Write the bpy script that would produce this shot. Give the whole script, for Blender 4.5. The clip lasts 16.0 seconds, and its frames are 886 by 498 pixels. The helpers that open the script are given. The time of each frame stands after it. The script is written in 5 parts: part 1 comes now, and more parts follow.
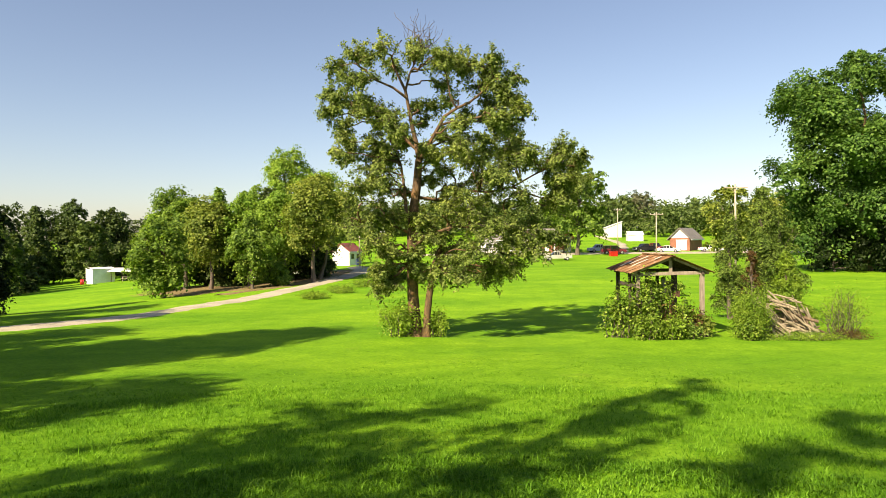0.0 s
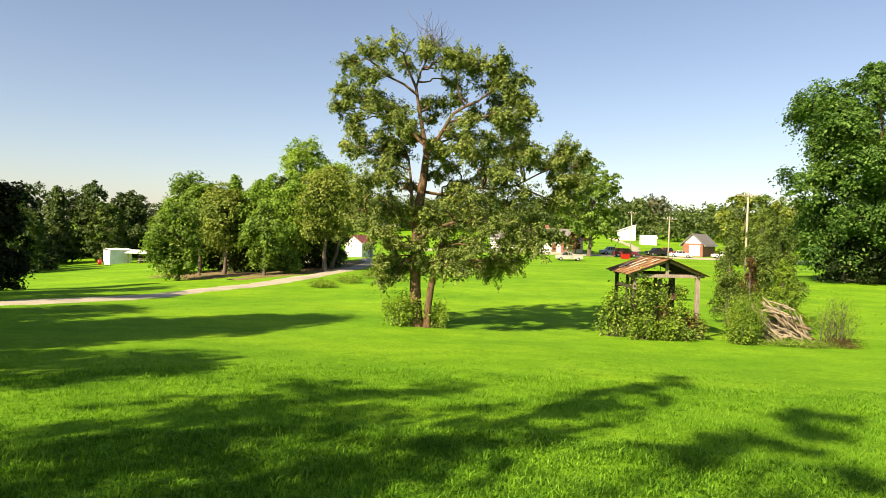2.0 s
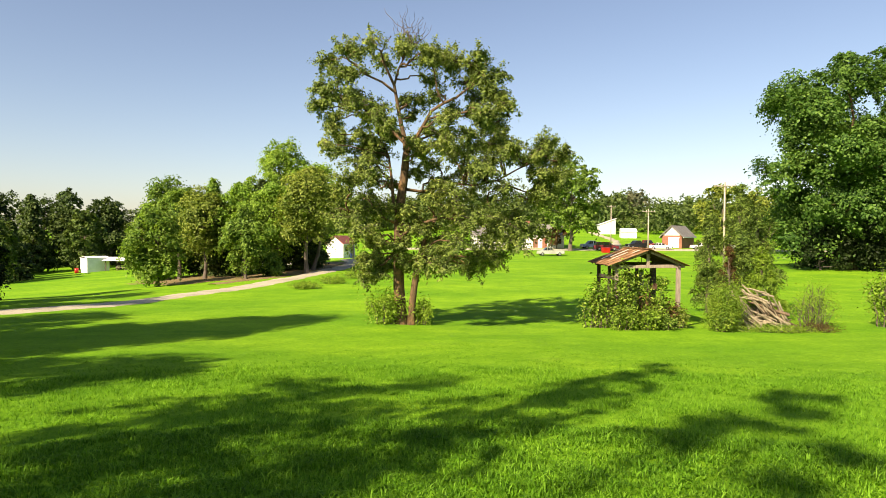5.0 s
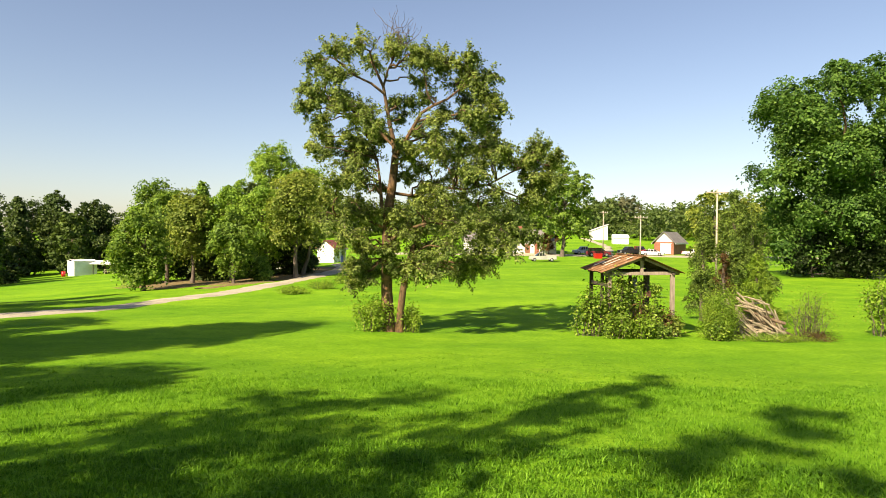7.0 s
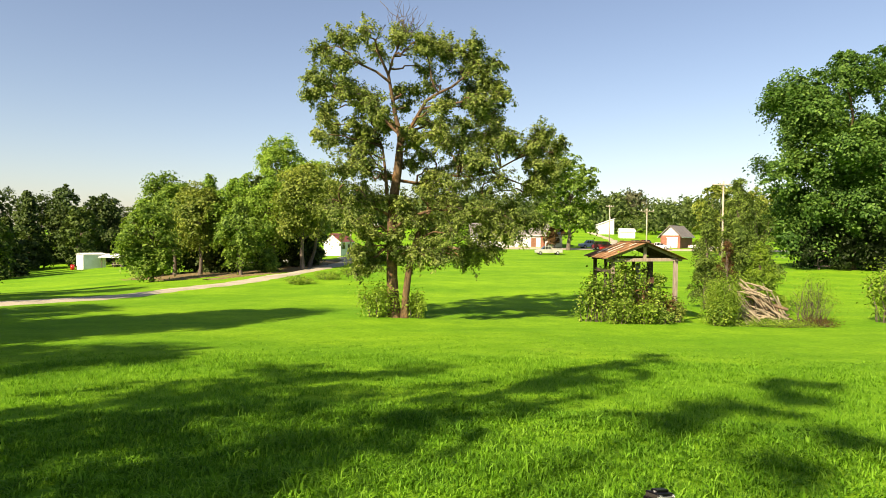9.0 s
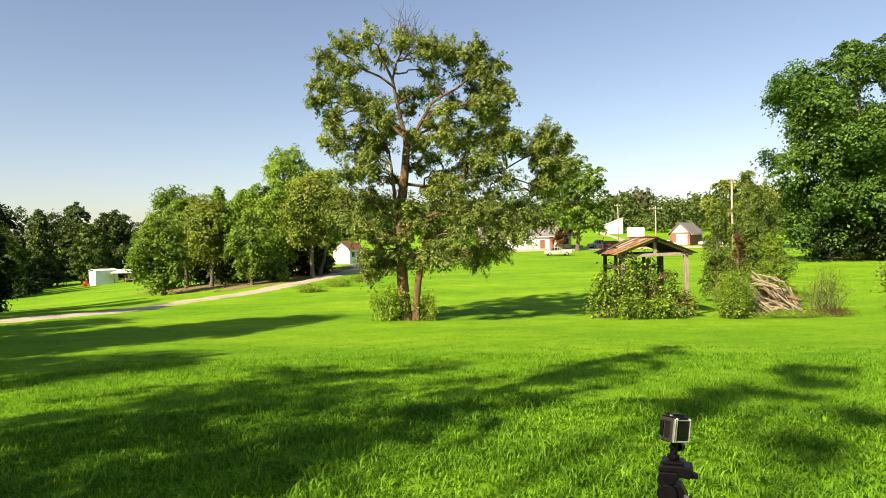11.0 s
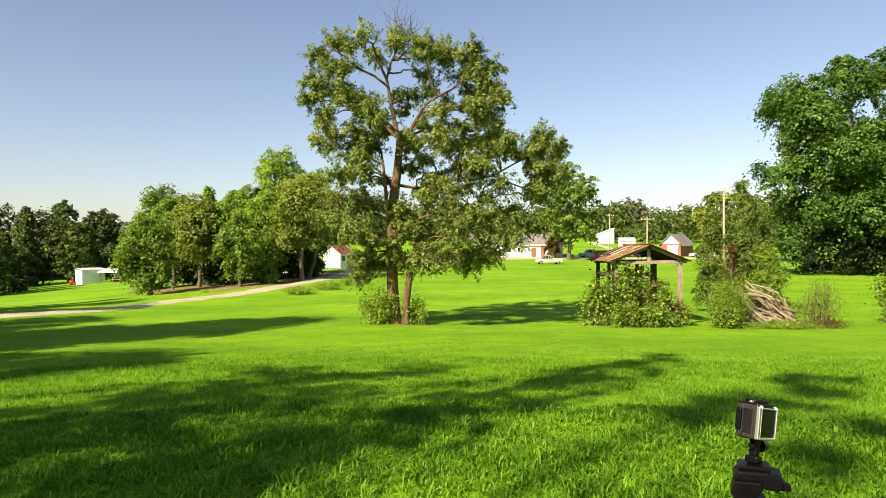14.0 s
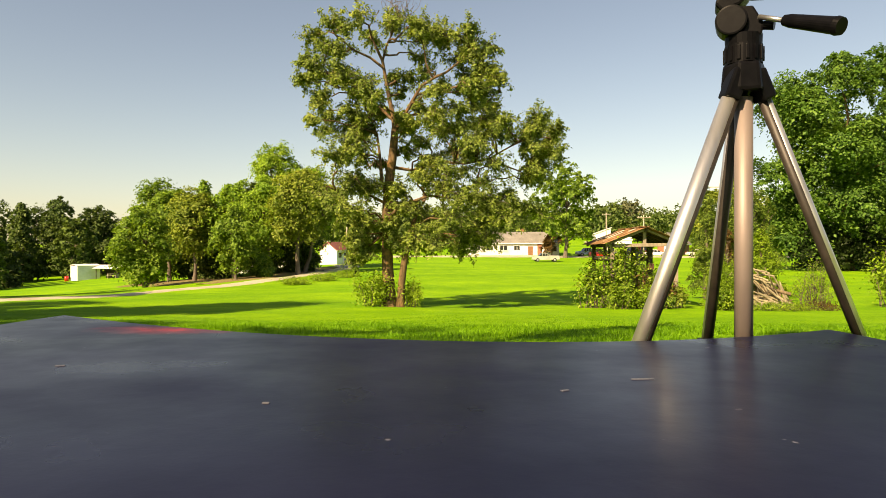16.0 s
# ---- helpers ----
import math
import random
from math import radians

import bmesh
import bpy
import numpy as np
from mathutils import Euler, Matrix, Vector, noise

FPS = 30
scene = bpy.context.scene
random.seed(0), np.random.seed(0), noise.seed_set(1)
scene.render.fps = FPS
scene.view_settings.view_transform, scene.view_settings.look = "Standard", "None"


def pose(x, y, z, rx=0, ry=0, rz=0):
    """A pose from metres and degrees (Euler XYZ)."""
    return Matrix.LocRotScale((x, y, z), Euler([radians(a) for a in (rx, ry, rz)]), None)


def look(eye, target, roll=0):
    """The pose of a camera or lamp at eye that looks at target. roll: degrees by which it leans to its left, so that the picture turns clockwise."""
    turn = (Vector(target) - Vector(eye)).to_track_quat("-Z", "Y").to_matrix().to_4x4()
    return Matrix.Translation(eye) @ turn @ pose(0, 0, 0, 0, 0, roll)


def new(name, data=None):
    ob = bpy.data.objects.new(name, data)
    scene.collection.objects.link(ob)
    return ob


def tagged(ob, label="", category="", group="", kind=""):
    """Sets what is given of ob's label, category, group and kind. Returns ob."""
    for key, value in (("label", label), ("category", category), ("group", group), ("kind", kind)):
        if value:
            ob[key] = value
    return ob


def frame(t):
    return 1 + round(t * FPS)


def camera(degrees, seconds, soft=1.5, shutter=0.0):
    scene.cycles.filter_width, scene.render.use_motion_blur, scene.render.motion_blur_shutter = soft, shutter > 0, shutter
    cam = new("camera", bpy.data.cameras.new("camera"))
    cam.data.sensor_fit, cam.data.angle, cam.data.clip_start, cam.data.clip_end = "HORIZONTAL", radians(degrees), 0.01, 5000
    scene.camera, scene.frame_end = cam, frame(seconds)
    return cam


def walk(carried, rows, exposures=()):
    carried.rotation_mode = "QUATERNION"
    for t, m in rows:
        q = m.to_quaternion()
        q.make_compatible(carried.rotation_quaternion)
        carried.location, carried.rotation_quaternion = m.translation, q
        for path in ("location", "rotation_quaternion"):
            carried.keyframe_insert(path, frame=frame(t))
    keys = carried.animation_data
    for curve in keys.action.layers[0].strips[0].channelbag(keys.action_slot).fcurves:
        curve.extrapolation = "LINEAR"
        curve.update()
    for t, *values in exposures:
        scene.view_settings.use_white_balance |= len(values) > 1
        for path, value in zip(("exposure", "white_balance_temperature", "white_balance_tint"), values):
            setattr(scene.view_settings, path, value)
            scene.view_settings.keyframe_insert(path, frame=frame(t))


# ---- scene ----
cam = camera(68.8, 16.0, soft=0.6)
# seconds, x, y, z, yaw, pitch, roll
FLIGHT = [
    (0, -0.682, -0.049, 2.473, 0.74, -0.68, -0.59),
    (0.5, -0.784, -0.415, 2.426, 2.17, 0.87, -1.87),
    (1, -0.678, -0.683, 2.459, 3.06, -0.07, -1.51),
    (1.5, -0.476, -0.734, 2.461, 2.75, -0.88, -0.06),
    (2, -0.200, -0.808, 2.405, 2.01, -1.06, 1.80),
    (2.5, -0.126, -0.985, 2.372, 1.60, 0.38, 2.33),
    (3, -0.170, -1.172, 2.355, 1.71, -2.84, -0.00),
    (3.5, -0.253, -1.215, 2.387, 1.96, -2.30, 0.66),
    (4, -0.268, -1.117, 2.321, 1.08, -0.72, 0.11),
    (4.2, -0.265, -1.070, 2.315, 0.64, -1.25, 0.42),
    (6.3, -0.165, -0.400, 2.315, -0.06, -0.89, -0.13),
    (6.5, -0.153, -0.340, 2.324, -0.17, -1.08, 0.42),
    (7, -0.118, -0.187, 2.327, -0.28, -0.69, 0.56),
    (7.5, -0.079, -0.145, 2.292, 0.14, -0.21, 0.90),
    (8, -0.090, -0.208, 2.176, 0.88, -0.12, 1.22),
    (8.5, -0.050, -0.371, 2.097, 0.77, -0.32, 0.81),
    (8.7, -0.040, -0.420, 2.045, 0.36, -1.13, 0.62),
    (10.8, -0.050, -0.520, 1.845, 0.85, -0.59, -0.35),
    (11, -0.061, -0.525, 1.829, 1.07, -0.60, -1.37),
    (11.5, -0.069, -0.504, 1.775, 0.61, -2.02, 0.66),
    (12, -0.065, -0.417, 1.730, 0.45, -1.35, 1.12),
    (12.5, -0.091, -0.308, 1.716, 0.41, -0.62, 0.29),
    (13, -0.089, -0.178, 1.696, 0.20, -0.35, 0.64),
    (13.5, -0.088, -0.114, 1.711, 0.27, 0.65, 0.60),
    (14, -0.074, -0.094, 1.669, 0.28, 0.01, -0.15),
    (14.5, -0.032, -0.081, 1.458, 0.14, -0.99, 0.55),
    (15, 0.047, 0.028, 1.223, -0.39, 0.04, 0.47),
    (15.2, 0.048, 0.036, 1.136, -0.24, -0.22, 0.52),
    (15.5, 0.040, 0.037, 1.011, 0.26, -0.22, 0.52),
    (16, -0.016, 0.000, 0.900, 0.01, 0.16, 0.05),
]
walk(cam, [(t, pose(x, y, z, 90 + pitch, 0, yaw) @ pose(0, 0, 0, 0, 0, roll)) for t, x, y, z, yaw, pitch, roll in FLIGHT],
     exposures=[(0.0, 1.13, 7850, 19), (15.5, 1.13, 7850, 19), (16.0, 1.17, 10600, 17)])

# ---- light ----
SUN_EL, SUN_AZ = radians(37), radians(219.5)        # height; bearing clockwise from +y
world = bpy.data.worlds.new("sky")
scene.world = world
world.use_nodes = True
wn = world.node_tree.nodes
sky = wn.new("ShaderNodeTexSky")
sky.sky_type, sky.sun_disc = "NISHITA", False
sky.sun_elevation, sky.sun_rotation = SUN_EL, SUN_AZ
sky.air_density, sky.dust_density, sky.ozone_density = 1.0, 0.9, 3.2
wn["Background"].inputs["Strength"].default_value = 0.081
world.node_tree.links.new(sky.outputs["Color"], wn["Background"].inputs["Color"])

sun_data = bpy.data.lights.new("sun", "SUN")
sun_data.energy, sun_data.angle, sun_data.color = 5.0, radians(0.8), (1.0, 0.93, 0.78)
sun = new("sun", sun_data)
SUN_FROM = Vector((math.sin(SUN_AZ) * math.cos(SUN_EL), math.cos(SUN_AZ) * math.cos(SUN_EL), math.sin(SUN_EL)))
sun.matrix_world = look(SUN_FROM * 80, (0, 0, 0))


# ---- materials ----
def nodes_of(name):
    m = bpy.data.materials.new(name)
    m.use_nodes = True
    return m, m.node_tree.nodes, m.node_tree.links, m.node_tree.nodes["Principled BSDF"]


def noise_fac(nt, links, scale, detail=4.0, rough=0.6, stretch=None):
    co = nt.new("ShaderNodeTexCoord")
    n = nt.new("ShaderNodeTexNoise")
    n.inputs["Scale"].default_value, n.inputs["Detail"].default_value, n.inputs["Roughness"].default_value = scale, detail, rough
    if stretch:
        mp = nt.new("ShaderNodeMapping")
        mp.inputs["Scale"].default_value = stretch
        links.new(co.outputs["Object"], mp.inputs["Vector"])
        links.new(mp.outputs["Vector"], n.inputs["Vector"])
    else:
        links.new(co.outputs["Object"], n.inputs["Vector"])
    return n.outputs["Fac"]


def ramp(nt, links, fac, stops):
    r = nt.new("ShaderNodeValToRGB")
    while len(r.color_ramp.elements) < len(stops):
        r.color_ramp.elements.new(0.5)
    for e, (p, c) in zip(r.color_ramp.elements, stops):
        e.position, e.color = p, (*c, 1)
    links.new(fac, r.inputs["Fac"])
    return r.outputs["Color"]


def mixed(nt, links, fac, a, b, blend="MIX"):
    m = nt.new("ShaderNodeMix")
    m.data_type, m.blend_type = "RGBA", blend
    if isinstance(fac, float):
        m.inputs[0].default_value = fac
    else:
        links.new(fac, m.inputs[0])
    for socket, v in ((m.inputs[6], a), (m.inputs[7], b)):
        if isinstance(v, tuple):
            socket.default_value = (*v, 1)
        else:
            links.new(v, socket)
    return m.outputs[2]


def bumped(nt, links, bsdf, fac, strength, distance=0.02):
    b = nt.new("ShaderNodeBump")
    b.inputs["Strength"].default_value, b.inputs["Distance"].default_value = strength, distance
    links.new(fac, b.inputs["Height"])
    links.new(b.outputs["Normal"], bsdf.inputs["Normal"])


def surface(name, dark, light, scale, rough=0.8, bump=0.3, metal=0.0, coarse=None, stain=None, stretch=None, spec=0.4):
    """Two scales of variation between two colours, with an optional third stain colour."""
    m, nt, links, bsdf = nodes_of(name)
    fine = noise_fac(nt, links, scale, 5, 0.65, stretch)
    col = ramp(nt, links, fine, [(0.3, dark), (0.7, light)])
    big = noise_fac(nt, links, coarse or scale / 9, 3, 0.55)
    tone = ramp(nt, links, big, [(0.3, (0.74, 0.74, 0.74)), (0.7, (1.1, 1.1, 1.1))])
    col = mixed(nt, links, 1.0, col, tone, "MULTIPLY")
    if stain:
        patch = ramp(nt, links, noise_fac(nt, links, (coarse or scale / 9) * 2.3, 4, 0.7), [(0.55, (0, 0, 0)), (0.68, (1, 1, 1))])
        col = mixed(nt, links, patch, col, stain)
    links.new(col, bsdf.inputs["Base Color"])
    bsdf.inputs["Roughness"].default_value, bsdf.inputs["Metallic"].default_value = rough, metal
    bsdf.inputs["Specular IOR Level"].default_value = spec
    if bump:
        bumped(nt, links, bsdf, fine, bump)
    return m


def foliage(name, dark, mid, light, patch=0.6, through_light=0.32, gloss=0.15):
    """Leaves: a tone for each leaf, drifting over the crown, with light coming through."""
    m, nt, links, bsdf = nodes_of(name)
    geo = nt.new("ShaderNodeNewGeometry")
    col = ramp(nt, links, geo.outputs["Random Per Island"], [(0.0, dark), (0.5, mid), (1.0, light)])
    drift = ramp(nt, links, noise_fac(nt, links, patch, 3), [(0.3, (0.72, 0.8, 0.7)), (0.7, (1.22, 1.12, 0.95))])
    col = mixed(nt, links, 1.0, col, drift, "MULTIPLY")
    spray = ramp(nt, links, noise_fac(nt, links, patch * 5 + 0.6, 2), [(0.32, (0.74, 0.80, 0.80)), (0.68, (1.20, 1.16, 1.05))])
    col = mixed(nt, links, 1.0, col, spray, "MULTIPLY")
    links.new(col, bsdf.inputs["Base Color"])
    bsdf.inputs["Roughness"].default_value, bsdf.inputs["Specular IOR Level"].default_value = 0.55, gloss
    tr = nt.new("ShaderNodeBsdfTranslucent")
    warm = mixed(nt, links, 1.0, col, (1.15, 1.15, 0.65), "MULTIPLY")
    links.new(warm, tr.inputs["Color"])
    mix = nt.new("ShaderNodeMixShader")
    mix.inputs["Fac"].default_value = through_light
    links.new(bsdf.outputs[0], mix.inputs[1])
    links.new(tr.outputs[0], mix.inputs[2])
    links.new(mix.outputs[0], nt["Material Output"].inputs["Surface"])
    return m


def lawn_material():
    m, nt, links, bsdf = nodes_of("lawn")
    fine = noise_fac(nt, links, 9.0, 6, 0.75)
    col = ramp(nt, links, fine, [(0.25, (0.064, 0.174, 0.010)), (0.5, (0.134, 0.306, 0.019)), (0.75, (0.206, 0.405, 0.032))])
    mid = ramp(nt, links, noise_fac(nt, links, 0.9, 4, 0.6), [(0.3, (0.75, 0.82, 0.7)), (0.7, (1.15, 1.08, 1.0))])
    col = mixed(nt, links, 1.0, col, mid, "MULTIPLY")
    wide = ramp(nt, links, noise_fac(nt, links, 0.09, 3, 0.55, (1.0, 2.2, 1.0)), [(0.35, (0.74, 0.84, 0.75)), (0.65, (1.25, 1.12, 1.0))])
    col = mixed(nt, links, 1.0, col, wide, "MULTIPLY")
    dry = ramp(nt, links, noise_fac(nt, links, 0.35, 5, 0.7), [(0.62, (0, 0, 0)), (0.78, (0.5, 0.5, 0.5))])
    col = mixed(nt, links, dry, col, (0.15, 0.21, 0.03))
    links.new(col, bsdf.inputs["Base Color"])
    bsdf.inputs["Roughness"].default_value, bsdf.inputs["Specular IOR Level"].default_value = 0.9, 0.05
    bumped(nt, links, bsdf, fine, 0.7, 0.06)
    return m


LAWN = lawn_material()
BLADES = foliage("grass blades", (0.055, 0.168, 0.012), (0.119, 0.303, 0.021), (0.217, 0.443, 0.057), 0.8, 0.42, 0.08)
HERO_LEAF = foliage("olive leaves", (0.070, 0.112, 0.030), (0.190, 0.272, 0.070), (0.320, 0.405, 0.135), 0.5, 0.38)
GROVE_LEAF = foliage("maple leaves", (0.064, 0.134, 0.024), (0.154, 0.269, 0.051), (0.259, 0.386, 0.088), 0.12, 0.40)
# light green; also brightens grove trees that others shade
BRIGHT_LEAF = foliage("sunny leaves", (0.110, 0.222, 0.032), (0.220, 0.372, 0.062), (0.333, 0.484, 0.106), 0.15, 0.40)
OLIVE_LEAF = foliage("dull leaves", (0.106, 0.161, 0.032), (0.214, 0.287, 0.062), (0.348, 0.408, 0.113), 0.2, 0.40)
# dark leaf tone; in the grove it also paints the shade between stems
DARK_LEAF = foliage("dark and shaded leaves", (0.030, 0.056, 0.018), (0.064, 0.108, 0.032), (0.115, 0.165, 0.054), 0.1, 0.24)
SHADE_LEAF = foliage("dense shade tree leaves", (0.026, 0.076, 0.016), (0.070, 0.163, 0.032), (0.154, 0.276, 0.069), 0.12, 0.34)
# near-black leaf colour, so that sunlit crowns look deep in shade
EDGE_LEAF = foliage("leaves with painted shade", (0.008, 0.018, 0.006), (0.014, 0.030, 0.008), (0.026, 0.046, 0.012), 0.1, 0.15)
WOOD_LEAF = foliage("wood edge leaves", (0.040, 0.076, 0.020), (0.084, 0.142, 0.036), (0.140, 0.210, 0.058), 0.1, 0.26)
# greyed leaf tone, with the haze of distance put into the colour
FAR_LEAF = foliage("haze-greyed distant leaves", (0.060, 0.104, 0.034), (0.105, 0.165, 0.052), (0.155, 0.220, 0.075), 0.09, 0.32)
CEDAR_LEAF = foliage("cedar needles", (0.036, 0.058, 0.018), (0.126, 0.216, 0.046), (0.228, 0.336, 0.079), 0.7, 0.30)
PALE_LEAF = foliage("greyish pale leaves", (0.120, 0.135, 0.085), (0.185, 0.200, 0.130), (0.260, 0.275, 0.185), 0.1, 0.3)
VINE_LEAF = foliage("vine leaves", (0.057, 0.124, 0.016), (0.161, 0.280, 0.037), (0.321, 0.434, 0.092), 0.9, 0.36)
WEED_LEAF = foliage("weeds", (0.135, 0.242, 0.029), (0.200, 0.330, 0.044), (0.265, 0.402, 0.068), 0.9, 0.36)
RUST_LEAF = foliage("browned leaves", (0.060, 0.035, 0.015), (0.100, 0.060, 0.025), (0.140, 0.090, 0.035), 0.8, 0.25)
BARK = surface("bark", (0.028, 0.019, 0.011), (0.205, 0.128, 0.060), 11, 0.9, 1.4, 0, 1.2, stain=(0.270, 0.145, 0.055), stretch=(1, 1, 0.22))
GREY_BARK = surface("grey bark", (0.070, 0.055, 0.042), (0.180, 0.145, 0.110), 5, 0.9, 0.9, 0, 0.8, stretch=(1, 1, 0.25))
DEAD_WOOD = surface("dead wood", (0.165, 0.138, 0.084), (0.405, 0.345, 0.230), 14, 0.85, 0.5, 0, 2.0, stretch=(1, 1, 0.2))
DARK_STICK = surface("brown twigs", (0.085, 0.058, 0.034), (0.210, 0.150, 0.090), 14, 0.9, 0.5, 0, 2.0, stretch=(1, 1, 0.2))
OLD_TIMBER = surface("weathered timber", (0.170, 0.135, 0.100), (0.360, 0.300, 0.235), 16, 0.85, 0.5, 0, 1.5, stretch=(1, 1, 0.15))
DARK_TIMBER = surface("dark timber", (0.040, 0.030, 0.024), (0.110, 0.085, 0.065), 14, 0.9, 0.4, 0, 1.5)
RUST = surface("rusty sheet metal", (0.140, 0.068, 0.028), (0.310, 0.168, 0.072), 5, 0.75, 0.3, 0.1, 0.9, stain=(0.42, 0.30, 0.20))
GREY_PANEL = surface("dull blue-grey sheet", (0.150, 0.175, 0.190), (0.270, 0.300, 0.315), 8, 0.7, 0.1, 0, 1.2)
DARK_RUST = surface("dark rusty iron", (0.060, 0.030, 0.018), (0.150, 0.080, 0.045), 9, 0.8, 0.3, 0.1, 1.5)
BARE_SHEET = surface("bare sheet metal", (0.480, 0.420, 0.320), (0.680, 0.610, 0.500), 7, 0.6, 0.2, 0.0, 1.0)
GRAVEL = surface("pale gravel", (0.290, 0.258, 0.180), (0.510, 0.465, 0.340), 12, 0.95, 0.6, 0, 0.5)
LITTER = surface("leaf litter", (0.100, 0.070, 0.024), (0.270, 0.195, 0.085), 5, 0.95, 0.6, 0, 0.7, stain=(0.130, 0.160, 0.030))
WHITE_PAINT = surface("white paint", (0.700, 0.690, 0.660), (0.830, 0.820, 0.790), 3, 0.6, 0.05, 0, 0.4)
WHITE_METAL = surface("white sheet metal", (0.680, 0.690, 0.680), (0.800, 0.800, 0.790), 2, 0.45, 0.05, 0, 0.3)
GREY_SHINGLE = surface("grey shingles", (0.150, 0.140, 0.125), (0.260, 0.245, 0.220), 6, 0.9, 0.3, 0, 0.5)
RED_SHINGLE = surface("red metal roof", (0.190, 0.055, 0.042), (0.280, 0.090, 0.070), 4, 0.6, 0.1, 0, 0.5)
BRICK = surface("red brick", (0.230, 0.090, 0.055), (0.370, 0.165, 0.105), 11, 0.9, 0.3, 0, 0.7)
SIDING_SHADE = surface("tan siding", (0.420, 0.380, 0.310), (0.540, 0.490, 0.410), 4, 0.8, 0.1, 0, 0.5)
POLE_WOOD = surface("pole wood", (0.300, 0.250, 0.190), (0.500, 0.430, 0.340), 8, 0.85, 0.3, 0, 1.0, stretch=(1, 1, 0.1))
DARK_GLASS = surface("dark window glass", (0.012, 0.014, 0.018), (0.025, 0.028, 0.034), 2, 0.08, 0.0, 0, 0.5, spec=0.6)
RUBBER = surface("tyre rubber", (0.012, 0.012, 0.012), (0.030, 0.030, 0.030), 20, 0.85, 0.2)
CHROME = surface("bright metal", (0.520, 0.520, 0.520), (0.680, 0.680, 0.680), 8, 0.3, 0.0, 0.9)
LAMP_LENS = surface("lamp lens", (0.600, 0.600, 0.560), (0.750, 0.750, 0.720), 6, 0.2, 0.0)
TAIL_LENS = surface("tail lamp lens", (0.350, 0.020, 0.015), (0.500, 0.040, 0.030), 6, 0.25, 0.0)
BLACK_PLASTIC = surface("black plastic", (0.003, 0.003, 0.004), (0.006, 0.006, 0.007), 60, 0.34, 0.02, 0, 8.0, spec=0.06)
ALUMINIUM = surface("brushed aluminium", (0.560, 0.550, 0.530), (0.720, 0.710, 0.690), 40, 0.34, 0.03, 0.85, 5.0, stretch=(1, 1, 0.05))
BRONZE_TUBE = surface("bronze anodised tube", (0.200, 0.160, 0.148), (0.270, 0.220, 0.205), 40, 0.55, 0.03, 0.4, 5.0, stretch=(1, 1, 0.05))
SCREEN = surface("dark screen", (0.006, 0.006, 0.007), (0.014, 0.014, 0.015), 30, 0.42, 0.0, spec=0.08)
SILVER_CASE = surface("silver camera body", (0.420, 0.420, 0.410), (0.580, 0.580, 0.570), 50, 0.4, 0.03, 0.4, 9.0)


CHIPPED = surface("chipped paint", (0.050, 0.055, 0.080), (0.120, 0.125, 0.150), 50, 0.5, 0.03)
DARK_CHANNEL = surface("dark leg channel", (0.020, 0.016, 0.014), (0.045, 0.036, 0.030), 40, 0.5, 0.03, 0.2, 6.0)
HOUSING = surface("smoky housing plastic", (0.016, 0.015, 0.013), (0.040, 0.037, 0.032), 70, 0.30, 0.03, 0.0, 12.0, spec=0.25)


def paint(name, colour):
    d = tuple(c * 0.85 for c in colour)
    return surface(name, d, colour, 3, 0.3, 0.0, 0.1, 0.6, spec=0.5)


def table_material():
    """Dark blue paint, scuffed, with a smear of red paint by one corner."""
    m, nt, links, bsdf = nodes_of("navy table paint")
    col = ramp(nt, links, noise_fac(nt, links, 3.0, 5, 0.6), [(0.3, (0.004, 0.005, 0.017)), (0.7, (0.010, 0.012, 0.031))])
    specks = ramp(nt, links, noise_fac(nt, links, 60, 2, 0.5), [(0.76, (0, 0, 0)), (0.80, (0.5, 0.5, 0.5))])
    col = mixed(nt, links, specks, col, (0.16, 0.16, 0.20))
    co = nt.new("ShaderNodeTexCoord")
    near = nt.new("ShaderNodeVectorMath")
    near.operation = "SUBTRACT"
    near.inputs[1].default_value = (-0.44, 1.02, 0)
    links.new(co.outputs["Object"], near.inputs[0])
    squash = nt.new("ShaderNodeMapping")
    squash.inputs["Rotation"].default_value = (0, 0, radians(28))
    squash.inputs["Scale"].default_value = (4.2, 9.0, 0.0)
    links.new(near.outputs[0], squash.inputs["Vector"])
    dist = nt.new("ShaderNodeVectorMath")
    dist.operation = "LENGTH"
    links.new(squash.outputs[0], dist.inputs[0])
    rough = noise_fac(nt, links, 16, 5, 0.75)
    edge = nt.new("ShaderNodeMath")
    edge.operation = "MULTIPLY_ADD"
    edge.inputs[1].default_value = 0.9
    links.new(rough, edge.inputs[0])
    links.new(dist.outputs["Value"], edge.inputs[2])
    smear = ramp(nt, links, edge.outputs[0], [(0.48, (0.9, 0.9, 0.9)), (0.66, (0.24, 0.24, 0.24)), (1.15, (0.0, 0.0, 0.0))])
    col = mixed(nt, links, smear, col, (0.46, 0.026, 0.032))
    links.new(col, bsdf.inputs["Base Color"])
    bsdf.inputs["Specular IOR Level"].default_value = 0.065
    gloss = ramp(nt, links, noise_fac(nt, links, 5, 4, 0.6), [(0.3, (0.24, 0.24, 0.24)), (0.7, (0.42, 0.42, 0.42))])
    links.new(gloss, bsdf.inputs["Roughness"])
    bumped(nt, links, bsdf, noise_fac(nt, links, 25, 4, 0.6), 0.08, 0.004)
    return m


TABLE_PAINT = table_material()


# ---- mesh helpers ----
def linked(name, mesh, material, parent=None, label=""):
    mesh.materials.append(material)
    ob = new(name, mesh)
    ob.parent = parent
    if label:
        tagged(ob, label)
    return ob


